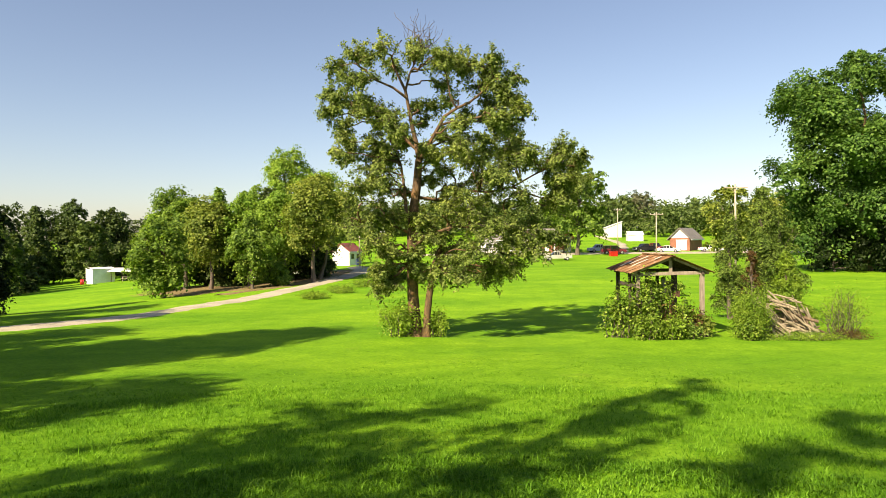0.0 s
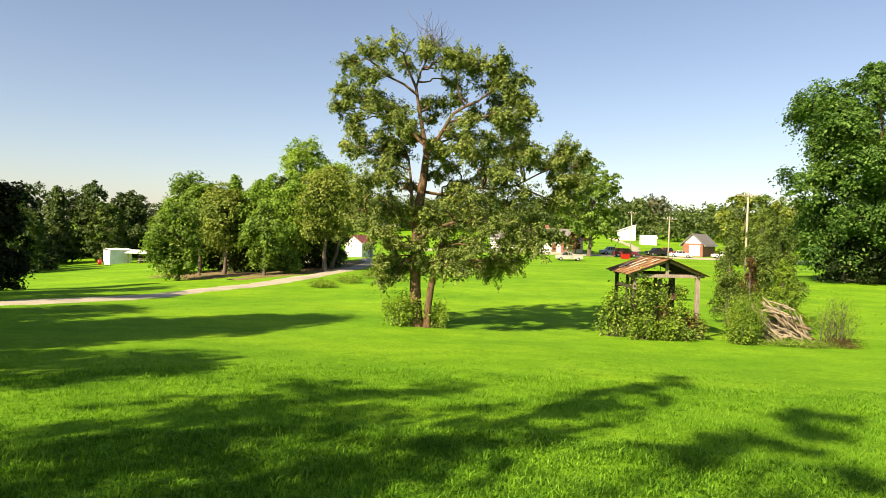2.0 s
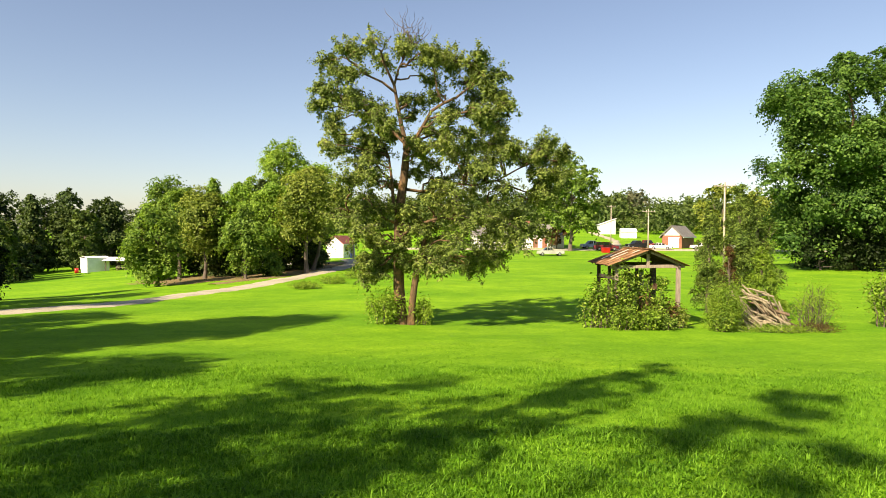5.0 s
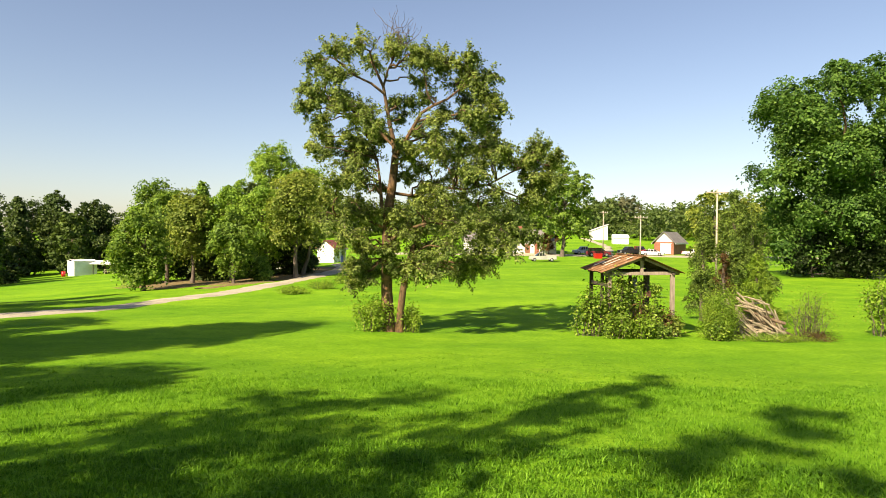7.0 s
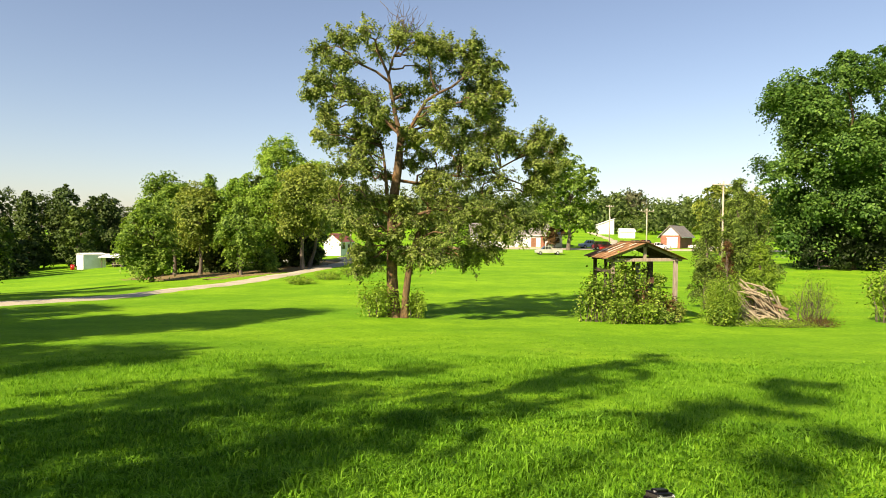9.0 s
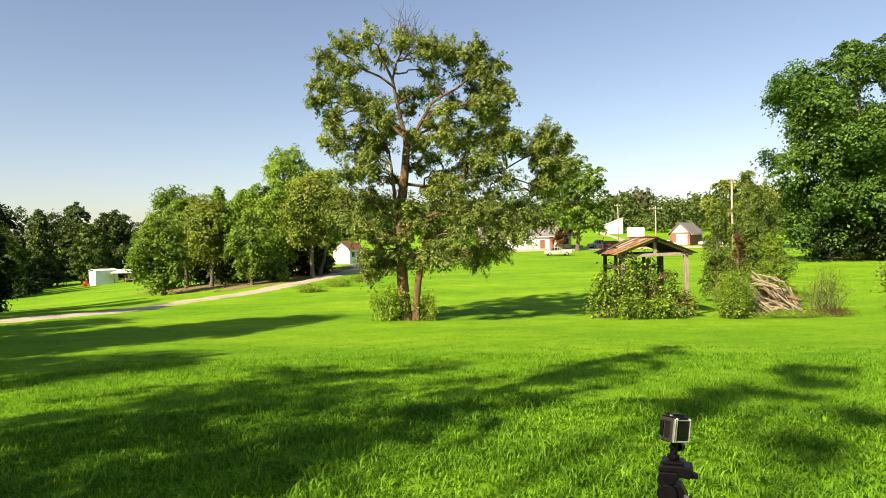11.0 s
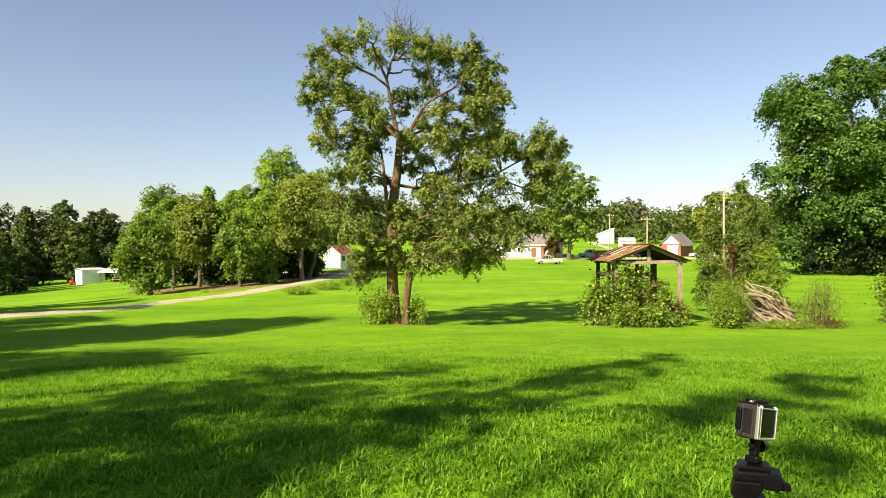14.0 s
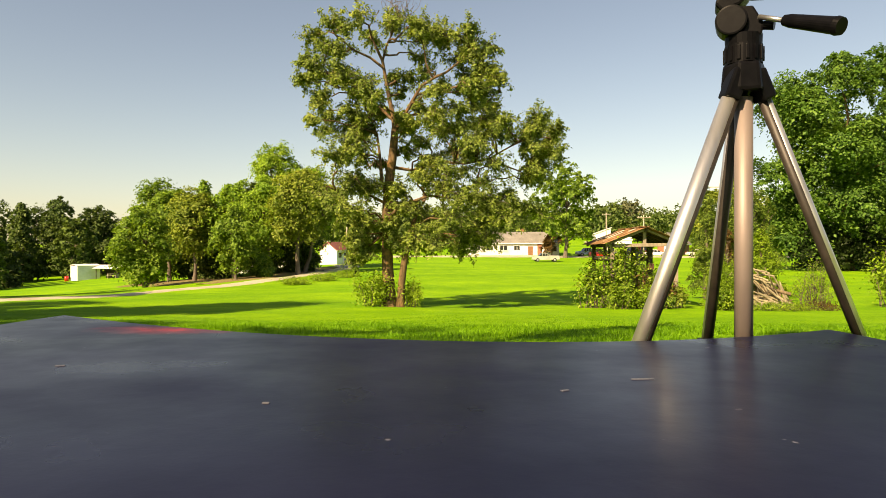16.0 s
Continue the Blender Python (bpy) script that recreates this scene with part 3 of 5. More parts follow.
    lower = [(-2.2, 6.0, .56), (-1.4, 5.9, .60), (-1.8, 5.1, .62), (-2.4, 4.4, .60), (-1.0, 4.9, .50), (-1.6, 3.8, .58), (1.6, 6.0, .62), (2.4, 5.5, .70), (3.2, 6.1, .60), (3.9, 5.5, .60), (1.9, 4.7, .70), (2.9, 4.4, .70), (3.8, 4.4, .66), (1.1, 5.3, .52),
             (4.6, 4.4, .54), (0.7, 4.1, .56), (2.4, 3.5, .68), (3.7, 3.5, .60), (1.5, 3.3, .62), (4.5, 3.6, .50), (3.0, 2.7, .58), (1.9, 2.6, .52), (5.9, 5.4, .42), (5.4, 5.3, .40), (1.0, 2.8, .50), (2.7, 2.3, .42), (3.8, 2.7, .50), (5.2, 3.9, .45)]
    stem_growth = [(-1.0, 3.3, .46), (-1.4, 2.6, .42), (-0.2, 3.3, .36), (0.4, 2.4, .42), (-0.9, 2.2, .38), (-1.5, 2.0, .40), (0.1, 4.6, .4)]
    thin = [(0.6, 9.4, .40), (0.2, 8.7, .35), (1.3, 9.7, .36), (0.9, 8.0, .34), (1.9, 8.9, .34), (-0.1, 9.4, .36), (2.7, 9.1, .36), (-1.3, 9.2, .4), (0.4, 6.3, .4), (-0.7, 5.6, .4), (1.5, 8.3, .3)]
    twigs, limbs, cen, out = [], [], [], []
    for pads, deep, per, shoots in ((upper, 1.7, 2, 21), (middle, 2.2, 2, 24), (lower, 2.2, 2, 25), (stem_growth, 0.6, 2, 25), (thin, 1.2, 1, 18)):
        for px, pz, half in pads:
            for k in range(per):
                side_way = (-1) ** k * rng.uniform(0.1, 1.0) * deep
                p = np.array([px + rng.normal(0, 0.14), side_way, pz + rng.normal(0, 0.14)])
                gap = np.linalg.norm(bones - p, axis=1) + 1.5 * np.maximum(0, bones[:, 2] - p[2] + 0.3)
                a = bones[np.argmin(gap)]
                limbs.append((wander(a, p, 8, rng, 0.09, 0.12), np.linspace(0.045, 0.014, 8)))
                for _ in range(shoots):
                    d = rng.normal(0, 1, 3) * [1, 1, 0.6]
                    d /= np.linalg.norm(d)
                    tip = p + d * half * rng.uniform(0.4, 1.8 if pads is not upper else 1.55)
                    line = wander(p + d * 0.08, tip, 5, rng, 0.05, 0.06)
                    twigs.append((line, np.linspace(0.012, 0.004, 5)))
                    n = 40
                    t = rng.beta(1.9, 1.1, n)
                    q = np.stack([np.interp(t, np.linspace(0, 1, 5), line[:, i]) for i in range(3)], 1)
                    q = q + rng.normal(0, 0.06, (n, 3))
                    q[:, 2] -= np.abs(rng.normal(0, 0.05, n))
                    cen.append(q)
                    out.append(np.tile(d * 0.75 + [0, 0, 0.65], (n, 1)))
    for _ in range(30):
        a = np.array([0.1, 0, 11.6]) + rng.normal(0, 0.25, 3)
        twigs.append((wander(a, a + [rng.normal(0.25, 0.45), rng.normal(0, 0.3), rng.uniform(0.4, 1.1)], 6, rng, 0.10), np.linspace(0.018, 0.006, 6)))
    for line in limbs:
        linked("branch", fast_mesh("branch", *tubes([line], 6), True), BARK, thing)
    tagged(linked("twig_growth", fast_mesh("twig_growth", *tubes(twigs, 3), True), GREY_BARK, thing), kind="stuff")
    linked("crown", fast_mesh("crown", *leaf_cards(np.concatenate(cen), np.concatenate(out), 0.118, 0.056, rng, 0.5)), HERO_LEAF, thing)


big_tree()
shrub("sucker_shrub", TREE_X - 0.80, TREE_Y - 0.2, 0.75, 0.6, 1.7, WEED_LEAF, "leafy suckers round the foot of the lone tree", 21, 2200, 0.10, upright=0.55)
shrub("sucker_shrub", TREE_X + 0.75, TREE_Y - 0.1, 0.42, 0.5, 1.1, WEED_LEAF, "leafy suckers round the foot of the lone tree", 22, 1500, 0.085, upright=0.55)

GROVE = "trees of the grove beside the drive"
for i, (x, y, h, r, leaf, low, shape, label) in enumerate([
        (-32.9, 74, 11.4, 3.2, GROVE_LEAF, 0.10, "round", "deep green rounded tree at the end of the grove"),
        (-32.8, 70, 8.8, 1.8, BRIGHT_LEAF, 0.05, "round", "lighter green tree at the edge of the grove"),
        (-26.9, 58.5, 6.9, 2.8, GROVE_LEAF, 0.24, "round", "low green tree hanging over the grass by the drive"),
        (-29.6, 70, 9.9, 2.9, GROVE_LEAF, 0.30, "round", "green tree in the middle of the grove"),
        (-25.4, 66, 9.1, 2.9, OLIVE_LEAF, 0.36, "round", "olive tree with bare lower stems in the grove"),
        (-26.6, 72, 11.3, 2.5, BRIGHT_LEAF, 0.36, "cone", "slender green tree with a plumed top in the grove"),
        (-24.3, 74, 11.0, 2.5, BRIGHT_LEAF, 0.36, "cone", "bright green tree with a plumed top in the grove"),
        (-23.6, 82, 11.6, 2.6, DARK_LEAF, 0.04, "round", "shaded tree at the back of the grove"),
        # lighter leaf colour makes up for the shadow of the trees in front
        (-21.6, 67, 9.6, 3.0, BRIGHT_LEAF, 0.36, "round", "green tree with a bare leaning stem in the grove, brightened as if sunlit"),
        (-19.4, 60.5, 6.4, 2.0, GROVE_LEAF, 0.20, "round", "young green tree at the edge of the grove"),
        (-21.8, 84, 16.4, 4.2, BRIGHT_LEAF, 0.22, "round", "tall bright green tree behind the grove"),
        (-17.4, 83, 13.0, 3.4, BRIGHT_LEAF, 0.25, "round", "bright green tree behind the grove"),
        # sunlight put into the leaf colour here too
        (-17.9, 66, 9.2, 2.9, BRIGHT_LEAF, 0.34, "round", "green tree over the leaf litter, brightened as if sunlit"),
        (-14.6, 65, 10.3, 3.0, OLIVE_LEAF, 0.38, "round", "olive tree with drooping crown by the drive"),
        # dark leaf colour fills in the shaded inside of the grove
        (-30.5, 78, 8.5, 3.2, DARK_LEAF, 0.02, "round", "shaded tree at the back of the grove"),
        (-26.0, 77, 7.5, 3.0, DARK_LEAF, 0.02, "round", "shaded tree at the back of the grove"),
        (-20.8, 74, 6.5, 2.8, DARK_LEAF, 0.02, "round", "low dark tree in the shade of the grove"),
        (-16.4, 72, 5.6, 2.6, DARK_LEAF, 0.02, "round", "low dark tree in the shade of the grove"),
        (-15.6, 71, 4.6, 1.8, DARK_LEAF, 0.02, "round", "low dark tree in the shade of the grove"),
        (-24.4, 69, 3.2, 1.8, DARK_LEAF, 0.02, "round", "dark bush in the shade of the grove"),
        (-17.3, 62.5, 2.0, 0.9, GROVE_LEAF, 0.03, "round", "small green bush on the litter bank")]):
    broadleaf("grove_tree", x, y, h, r, leaf, label, 100 + i, int(5200 * r * (1.6 if h > 12 else 1)), 0.262, low, 44 if h > 12 else 26, group=GROVE, arms=14, clump=0.60, shape=shape)
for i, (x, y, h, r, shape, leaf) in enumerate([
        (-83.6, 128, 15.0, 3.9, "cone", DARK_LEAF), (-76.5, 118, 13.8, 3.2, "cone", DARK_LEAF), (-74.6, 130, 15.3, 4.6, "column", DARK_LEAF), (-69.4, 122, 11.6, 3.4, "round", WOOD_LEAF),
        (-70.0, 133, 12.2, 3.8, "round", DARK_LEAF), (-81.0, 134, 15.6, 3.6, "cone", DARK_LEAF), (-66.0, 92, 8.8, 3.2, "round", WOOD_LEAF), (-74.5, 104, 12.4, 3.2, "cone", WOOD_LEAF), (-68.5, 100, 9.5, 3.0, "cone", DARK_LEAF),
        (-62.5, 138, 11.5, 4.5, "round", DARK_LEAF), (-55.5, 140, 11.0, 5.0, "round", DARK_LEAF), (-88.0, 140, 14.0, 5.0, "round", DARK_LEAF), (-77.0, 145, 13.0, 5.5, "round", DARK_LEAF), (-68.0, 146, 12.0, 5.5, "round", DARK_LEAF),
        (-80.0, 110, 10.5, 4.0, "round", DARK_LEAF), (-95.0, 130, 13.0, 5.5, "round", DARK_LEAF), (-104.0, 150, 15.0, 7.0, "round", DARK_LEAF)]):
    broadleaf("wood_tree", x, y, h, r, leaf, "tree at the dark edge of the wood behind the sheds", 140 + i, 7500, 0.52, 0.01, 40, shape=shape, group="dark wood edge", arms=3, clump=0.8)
broadleaf("grove_tree", -14.8, 69, 9.4, 2.2, OLIVE_LEAF, "olive tree leaning over the drive", 123, 11500, 0.262, 0.50, 26, group=GROVE, arms=14, clump=0.60, lean=0.33)
broadleaf("grove_tree", -16.9, 77, 12.4, 3.0, OLIVE_LEAF, "broad olive tree standing behind the drive", 124, 18000, 0.262, 0.36, 30, group=GROVE, arms=14, clump=0.60)
# its shade is in the leaf colour
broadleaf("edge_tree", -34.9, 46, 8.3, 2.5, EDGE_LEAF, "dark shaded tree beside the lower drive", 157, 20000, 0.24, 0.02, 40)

broadleaf("shade_tree", 45.0, 72, 23.4, 8.7, SHADE_LEAF, "huge dense green shade tree beyond the brush pile", 160, 125000, 0.33, 0.13, 90, shape="column", clump=0.80, rim=0.45, per=150, bark=BARK, arms=4)
broadleaf("shade_tree", 58.0, 83, 21.5, 9.5, SHADE_LEAF, "large green tree beside the huge one", 161, 30000, 0.45, 0.02, 40, shape="column", clump=0.8)
# two added trees, coloured almost black, stand in for the shade under the crown
broadleaf("shade_fill_tree", 40.8, 70.5, 4.6, 3.2, EDGE_LEAF, "near-black tree added as the shade under the huge tree", 168, 9000, 0.26, 0.02, 24)
broadleaf("shade_fill_tree", 46.4, 70.0, 5.0, 3.4, EDGE_LEAF, "near-black tree added as the shade under the huge tree", 169, 9000, 0.26, 0.02, 24)
broadleaf("yard_tree", 23.6, 125, 16.8, 6.6, GROVE_LEAF, "airy green yard tree in front of the ranch house", 162, 15000, 0.5, 0.30, 44)
broadleaf("yard_tree", 22.0, 131.2, 4.6, 2.2, RUST_LEAF, "small dark purplish tree by the ranch house", 163, 2500, 0.4, 0.2, 14)
broadleaf("cedar", 13.95, 30.6, 6.6, 1.55, CEDAR_LEAF, "scruffy dull cedar behind the brush pile", 164, 42000, 0.120, 0.04, 44, shape="cone", arms=34, clump=0.30, slim=0.30)
broadleaf("cedar", 12.85, 31.5, 5.7, 1.15, CEDAR_LEAF, "slender ragged cedar behind the brush pile", 165, 20000, 0.120, 0.10, 26, shape="cone", arms=20, clump=0.30, slim=0.30)
broadleaf("cedar", 15.1, 31.2, 5.5, 1.15, CEDAR_LEAF, "lower scruffy cedar behind the brush pile", 171, 22000, 0.120, 0.04, 28, arms=24, clump=0.30, slim=0.30)
broadleaf("cedar", 14.1, 28.7, 3.5, 1.05, WEED_LEAF, "young bright green cedar behind the brush pile", 172, 15000, 0.100, 0.03, 22, shape="cone", arms=14, clump=0.28, slim=0.34)
broadleaf("cedar", 13.1, 29.8, 3.6, 0.75, RUST_LEAF, "half-dead brown cedar among the green ones", 173, 3500, 0.110, 0.05, 16, shape="cone", arms=12, clump=0.28, slim=0.30)
broadleaf("yard_tree", 47.5, 112, 12, 4.6, OLIVE_LEAF, "olive tree in front of the brick garage", 166, 8000, 0.5, 0.05, 28)
broadleaf("yard_tree", 58, 118, 11, 5.0, OLIVE_LEAF, "olive tree at the end of the far street", 167, 8000, 0.5, 0.05, 28)

broadleaf("hill_tree", 65.6, 229, 13.6, 5.4, PALE_LEAF, "pale greyish tree rising above the wooded hill", 170, 6000, 0.6, 0.1, 26)


def far_wood():
    """The wooded hill behind the houses, one mass of leaf sprays."""
    rng = np.random.default_rng(5)
    cen, out = [], []
    for i in range(230):
        x = rng.uniform(-50, 210)
        y = rng.uniform(172 if x > 52 else 200, 250)
        h, r = rng.uniform(6.5, 13.0), rng.uniform(3.5, 6.5)
        base = np.array([x, y, gz(x, y)])
        for _ in range(9):
            c = base + [rng.normal(0, r * 0.45), rng.normal(0, r * 0.3), h * rng.uniform(0.2, 0.85)]
            d = rng.normal(0, 1, (10, 3))
            d /= np.linalg.norm(d, axis=1)[:, None]
            spray = c + d * r * 0.40 * rng.uniform(0.7, 1.2, (10, 1))
            q = spray[:, None, :] + rng.normal(0, 1, (10, 5, 3)) * [0.8, 0.6, 0.4]
            cen.append(q.reshape(-1, 3))
            out.append(np.repeat(d * 0.6 + [0, 0, 0.6], 5, 0))
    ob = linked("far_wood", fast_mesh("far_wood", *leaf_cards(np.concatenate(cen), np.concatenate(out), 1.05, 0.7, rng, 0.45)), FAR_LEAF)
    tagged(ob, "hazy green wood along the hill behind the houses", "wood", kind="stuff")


far_wood()

# unseen trees beside and behind the camera, placed to lay shade on the lawn
for i, (x, y, h, r, n, shape, low) in enumerate([
        (-17.7, 2.2, 12.3, 3.5, 16000, "round", 0.08), (-20.6, 8.4, 11.0, 3.3, 14000, "round", 0.06), (-20.6, 11.7, 15.2, 4.4, 40000, "round", 0.18), (-7.6, -0.7, 15.4, 2.3, 2700, "cone", 0.25),
        # the half-metre crowns are tufts shaped only to cast small shade blotches
        (-6.7, -5.4, 15.5, 0.5, 150, "round", 0.80), (-8.2, -8.4, 15.5, 0.5, 150, "round", 0.84), (-9.1, -6.9, 15.5, 0.5, 120, "round", 0.82), (-11.9, -0.9, 12.4, 2.4, 2900, "round", 0.15), (-12.7, -4.6, 12.2, 4.6, 7000, "round", 0.15),
        (-33.5, 33.5, 12.0, 4.5, 20000, "round", 0.1), (-29.5, 26.5, 12.0, 4.0, 18000, "round", 0.1), (-38.0, 41.0, 12.0, 4.4, 18000, "round", 0.1), (-25.2, 17.4, 11.0, 4.2, 18000, "round", 0.05),
        # the four broad ones behind the camera are added only to cut skylight
        (2.0, -16.0, 14.0, 5.0, 7000, "round", 0.05), (10.0, -13.0, 14.0, 5.0, 7000, "round", 0.05), (18.0, -7.0, 14.0, 5.0, 7000, "round", 0.05), (-5.0, -23.0, 15.0, 5.5, 7000, "round", 0.05), (-5.9, -3.6, 14.0, 0.5, 260, "round", 0.72)]):
    broadleaf("unseen_tree", x, y, h, r, GROVE_LEAF, "unseen leafy tree placed to shade the lawn", 180 + i, n, 0.27, low, 34 if n > 5000 else max(4, n // 150), shape=shape, per=24, stout=0.5 if n > 1000 else 0.2)


# ---- the old open shelter ----
def shelter():
    x0, x1, y0, y1 = 6.30, 9.28, 25.0, 28.6
    xm, eave, ridge = 7.84, 1.17, 1.77
    px0, px1, py0, py1 = x0 + 0.28, x1 - 0.22, y0 + 0.25, y1 - 0.3
    thing = empty("open_shelter", pose(7.6, 26.8, gz(7.6, 26.8)), "old open timber shelter with a rusty patched roof, overgrown with vines", "shelter")
    inv = thing.matrix_basis.inverted()

    def put(name, bm, material, label="", parent=None):
        bm.transform(inv)
        return part(name, bm, material, parent or thing, label)

    for x, y, m, w in ((px0, py0, OLD_TIMBER, 0.13), (px1, py0, OLD_TIMBER, 0.15), (px0, py1, DARK_TIMBER, 0.14), (px1, py1, DARK_TIMBER, 0.14),
                       (7.32, 26.4, DARK_TIMBER, 0.20), (px0 + 0.1, 26.8, DARK_TIMBER, 0.12), (px1 - 0.45, 27.2, DARK_TIMBER, 0.13), (7.05, 27.5, DARK_TIMBER, 0.10), (8.2, 28.0, DARK_TIMBER, 0.12)):
        foot = gz(x, y) - 0.1
        put("post", a_box((x, y, (foot + eave) / 2), (w, w, eave - foot), rz=3, bevel=0.012), m)
    put("tie_beam", a_box(((px0 + px1) / 2, py0 - 0.02, eave - 0.04), (px1 - px0 + 0.5, 0.10, 0.13), ry=-1.0, bevel=0.01), OLD_TIMBER, "grey weathered tie beam")
    put("tie_beam", a_box(((px0 + px1) / 2, py1, eave - 0.05), (px1 - px0 + 0.3, 0.10, 0.14), bevel=0.01), DARK_TIMBER)
    for x in (px0, px1):
        put("wall_plate", a_box((x, (py0 + py1) / 2, eave - 0.02), (0.10, y1 - y0 - 0.2, 0.12), bevel=0.01), DARK_TIMBER)
    put("king_post", a_box((xm, py0 - 0.01, (eave + ridge) / 2 - 0.03), (0.12, 0.09, ridge - eave - 0.06), bevel=0.01), OLD_TIMBER)
    put("rail", a_box(((px0 + px1) / 2, py1 - 0.1, 0.55), (px1 - px0, 0.06, 0.16), bevel=0.008), DARK_TIMBER)
    put("rail", a_box((px0, (py0 + py1) / 2, 0.62), (0.06, py1 - py0, 0.14), bevel=0.008), DARK_TIMBER)
    put("ridge_beam", a_box((xm, (y0 + y1) / 2, ridge - 0.07), (0.09, y1 - y0, 0.12), bevel=0.01), DARK_TIMBER)
    for s, xe in ((-1, x0), (1, x1)):
        run, rise = abs(xe - xm), ridge - eave
        length, tilt = math.hypot(run, rise), math.degrees(math.atan2(rise, run))
        cx, cz = (xe + xm) / 2, (ridge + eave) / 2
        for k in range(5):
            y = y0 + 0.12 + k * (y1 - y0 - 0.24) / 4
            put("rafter", a_box((cx, y, cz - 0.03), (length, 0.05, 0.09), ry=s * tilt, bevel=0.006), DARK_TIMBER if k else OLD_TIMBER)
        n = 6
        for k in range(n):
            w = (y1 - y0 + 0.3) / n
            y = y0 - 0.15 + w * (k + 0.5)
            bm = bmesh.new()
            cols = 13
            grid = []
            for i in range(cols):
                t = i / (cols - 1) - 0.5
                wave = 0.012 * math.cos(i * math.pi)
                grid.append([bm.verts.new((u * (length + 0.22 + 0.05 * math.sin(k * 3.1)), t * (w + 0.05), wave + dz)) for u, dz in ((-0.5, 0), (0.5, 0), (0.5, -0.006), (-0.5, -0.006))])
            for a, b in zip(grid, grid[1:]):
                for i in range(4):
                    bm.faces.new((a[i], a[(i + 1) % 4], b[(i + 1) % 4], b[i]))
            bm.faces.new(grid[0])
            bm.faces.new(grid[-1][::-1])
            bm.transform(pose(cx + s * 0.02, y, cz + 0.045 + 0.008 * (k % 2), 0, s * tilt + 0.6 * math.sin(k * 1.7), 0.8 * math.sin(k * 2.3)))
            put("roof_sheet", bm, RUST, "rust-brown corrugated roof sheet")
        if s < 0:
            for dy, du, ln, wd in ((1.3, 0.1, 0.7, 0.12), (2.1, -0.1, 0.9, 0.14), (2.6, 0.35, 0.5, 0.2), (0.6, -0.42, 0.30, 0.12)):
                c = Vector((cx - math.cos(radians(tilt)) * du, y0 + dy, cz - math.sin(radians(tilt)) * du + 0.105))
                put("patch", a_box(c, (ln, wd, 0.012), ry=s * tilt, rz=6, bevel=0.003), BARE_SHEET, "pale bare metal roof patch")
    put("ridge_cap", a_box((xm, (y0 + y1) / 2, ridge + 0.07), (0.2, y1 - y0 + 0.2, 0.02), bevel=0.006), RUST)
    box_x, box_y = 8.28, 25.9
    put("hanging_box", a_box((box_x, box_y, 0.28), (0.22, 0.20, 0.24), rz=8, bevel=0.01), DARK_RUST, "rusty box hung inside the shelter")
    put("hanging_panel", a_box((7.80, 26.0, 0.62), (0.20, 0.04, 0.62), rz=12, bevel=0.006), GREY_PANEL, "dull blue-grey panel hung inside the shelter")
    put("hanger", a_rod((7.80, 26.0, 0.90), (7.80, 26.0, 1.60), 0.012, n=6), DARK_TIMBER)
    put("hanger", a_rod((box_x, box_y, 0.40), (box_x, box_y, 1.35), 0.015, n=6), DARK_TIMBER)


shelter()
for i, (x, y, rx, ry, h, leaf, n, s, stems) in enumerate([
        (6.00, 24.8, 0.62, 0.45, 2.15, VINE_LEAF, 1300, 0.115, 13), (5.55, 25.0, 0.42, 0.45, 1.85, VINE_LEAF, 520, 0.13, 8), (6.55, 24.0, 0.55, 0.40, 1.05, VINE_LEAF, 1300, 0.10, 16),
        (7.05, 24.5, 0.42, 0.45, 2.25, VINE_LEAF, 620, 0.13, 8), (7.55, 24.0, 0.50, 0.40, 1.00, WEED_LEAF, 900, 0.10, 14), (8.25, 24.8, 0.45, 0.5, 1.60, VINE_LEAF, 620, 0.11, 9),
        (8.9, 24.8, 0.42, 0.45, 0.85, OLIVE_LEAF, 800, 0.09, 14), (7.5, 26.4, 1.0, 0.9, 2.3, GROVE_LEAF, 1500, 0.13, 16), (6.70, 25.0, 0.40, 0.4, 2.75, VINE_LEAF, 620, 0.12, 8),
        (8.5, 25.0, 0.55, 0.5, 1.15, RUST_LEAF, 900, 0.10, 12), (7.45, 24.8, 0.45, 0.4, 1.75, RUST_LEAF, 260, 0.10, 7), (7.75, 25.6, 0.40, 0.5, 2.80, VINE_LEAF, 560, 0.12, 7),
        (8.2, 24.1, 0.50, 0.4, 0.62, GROVE_LEAF, 700, 0.09, 14)]):
    shrub("vine_thicket", x, y, rx, ry, h, leaf, "tangled vines and saplings growing through the old shelter", 300 + i, n, s, "thicket", stems, 0.5)


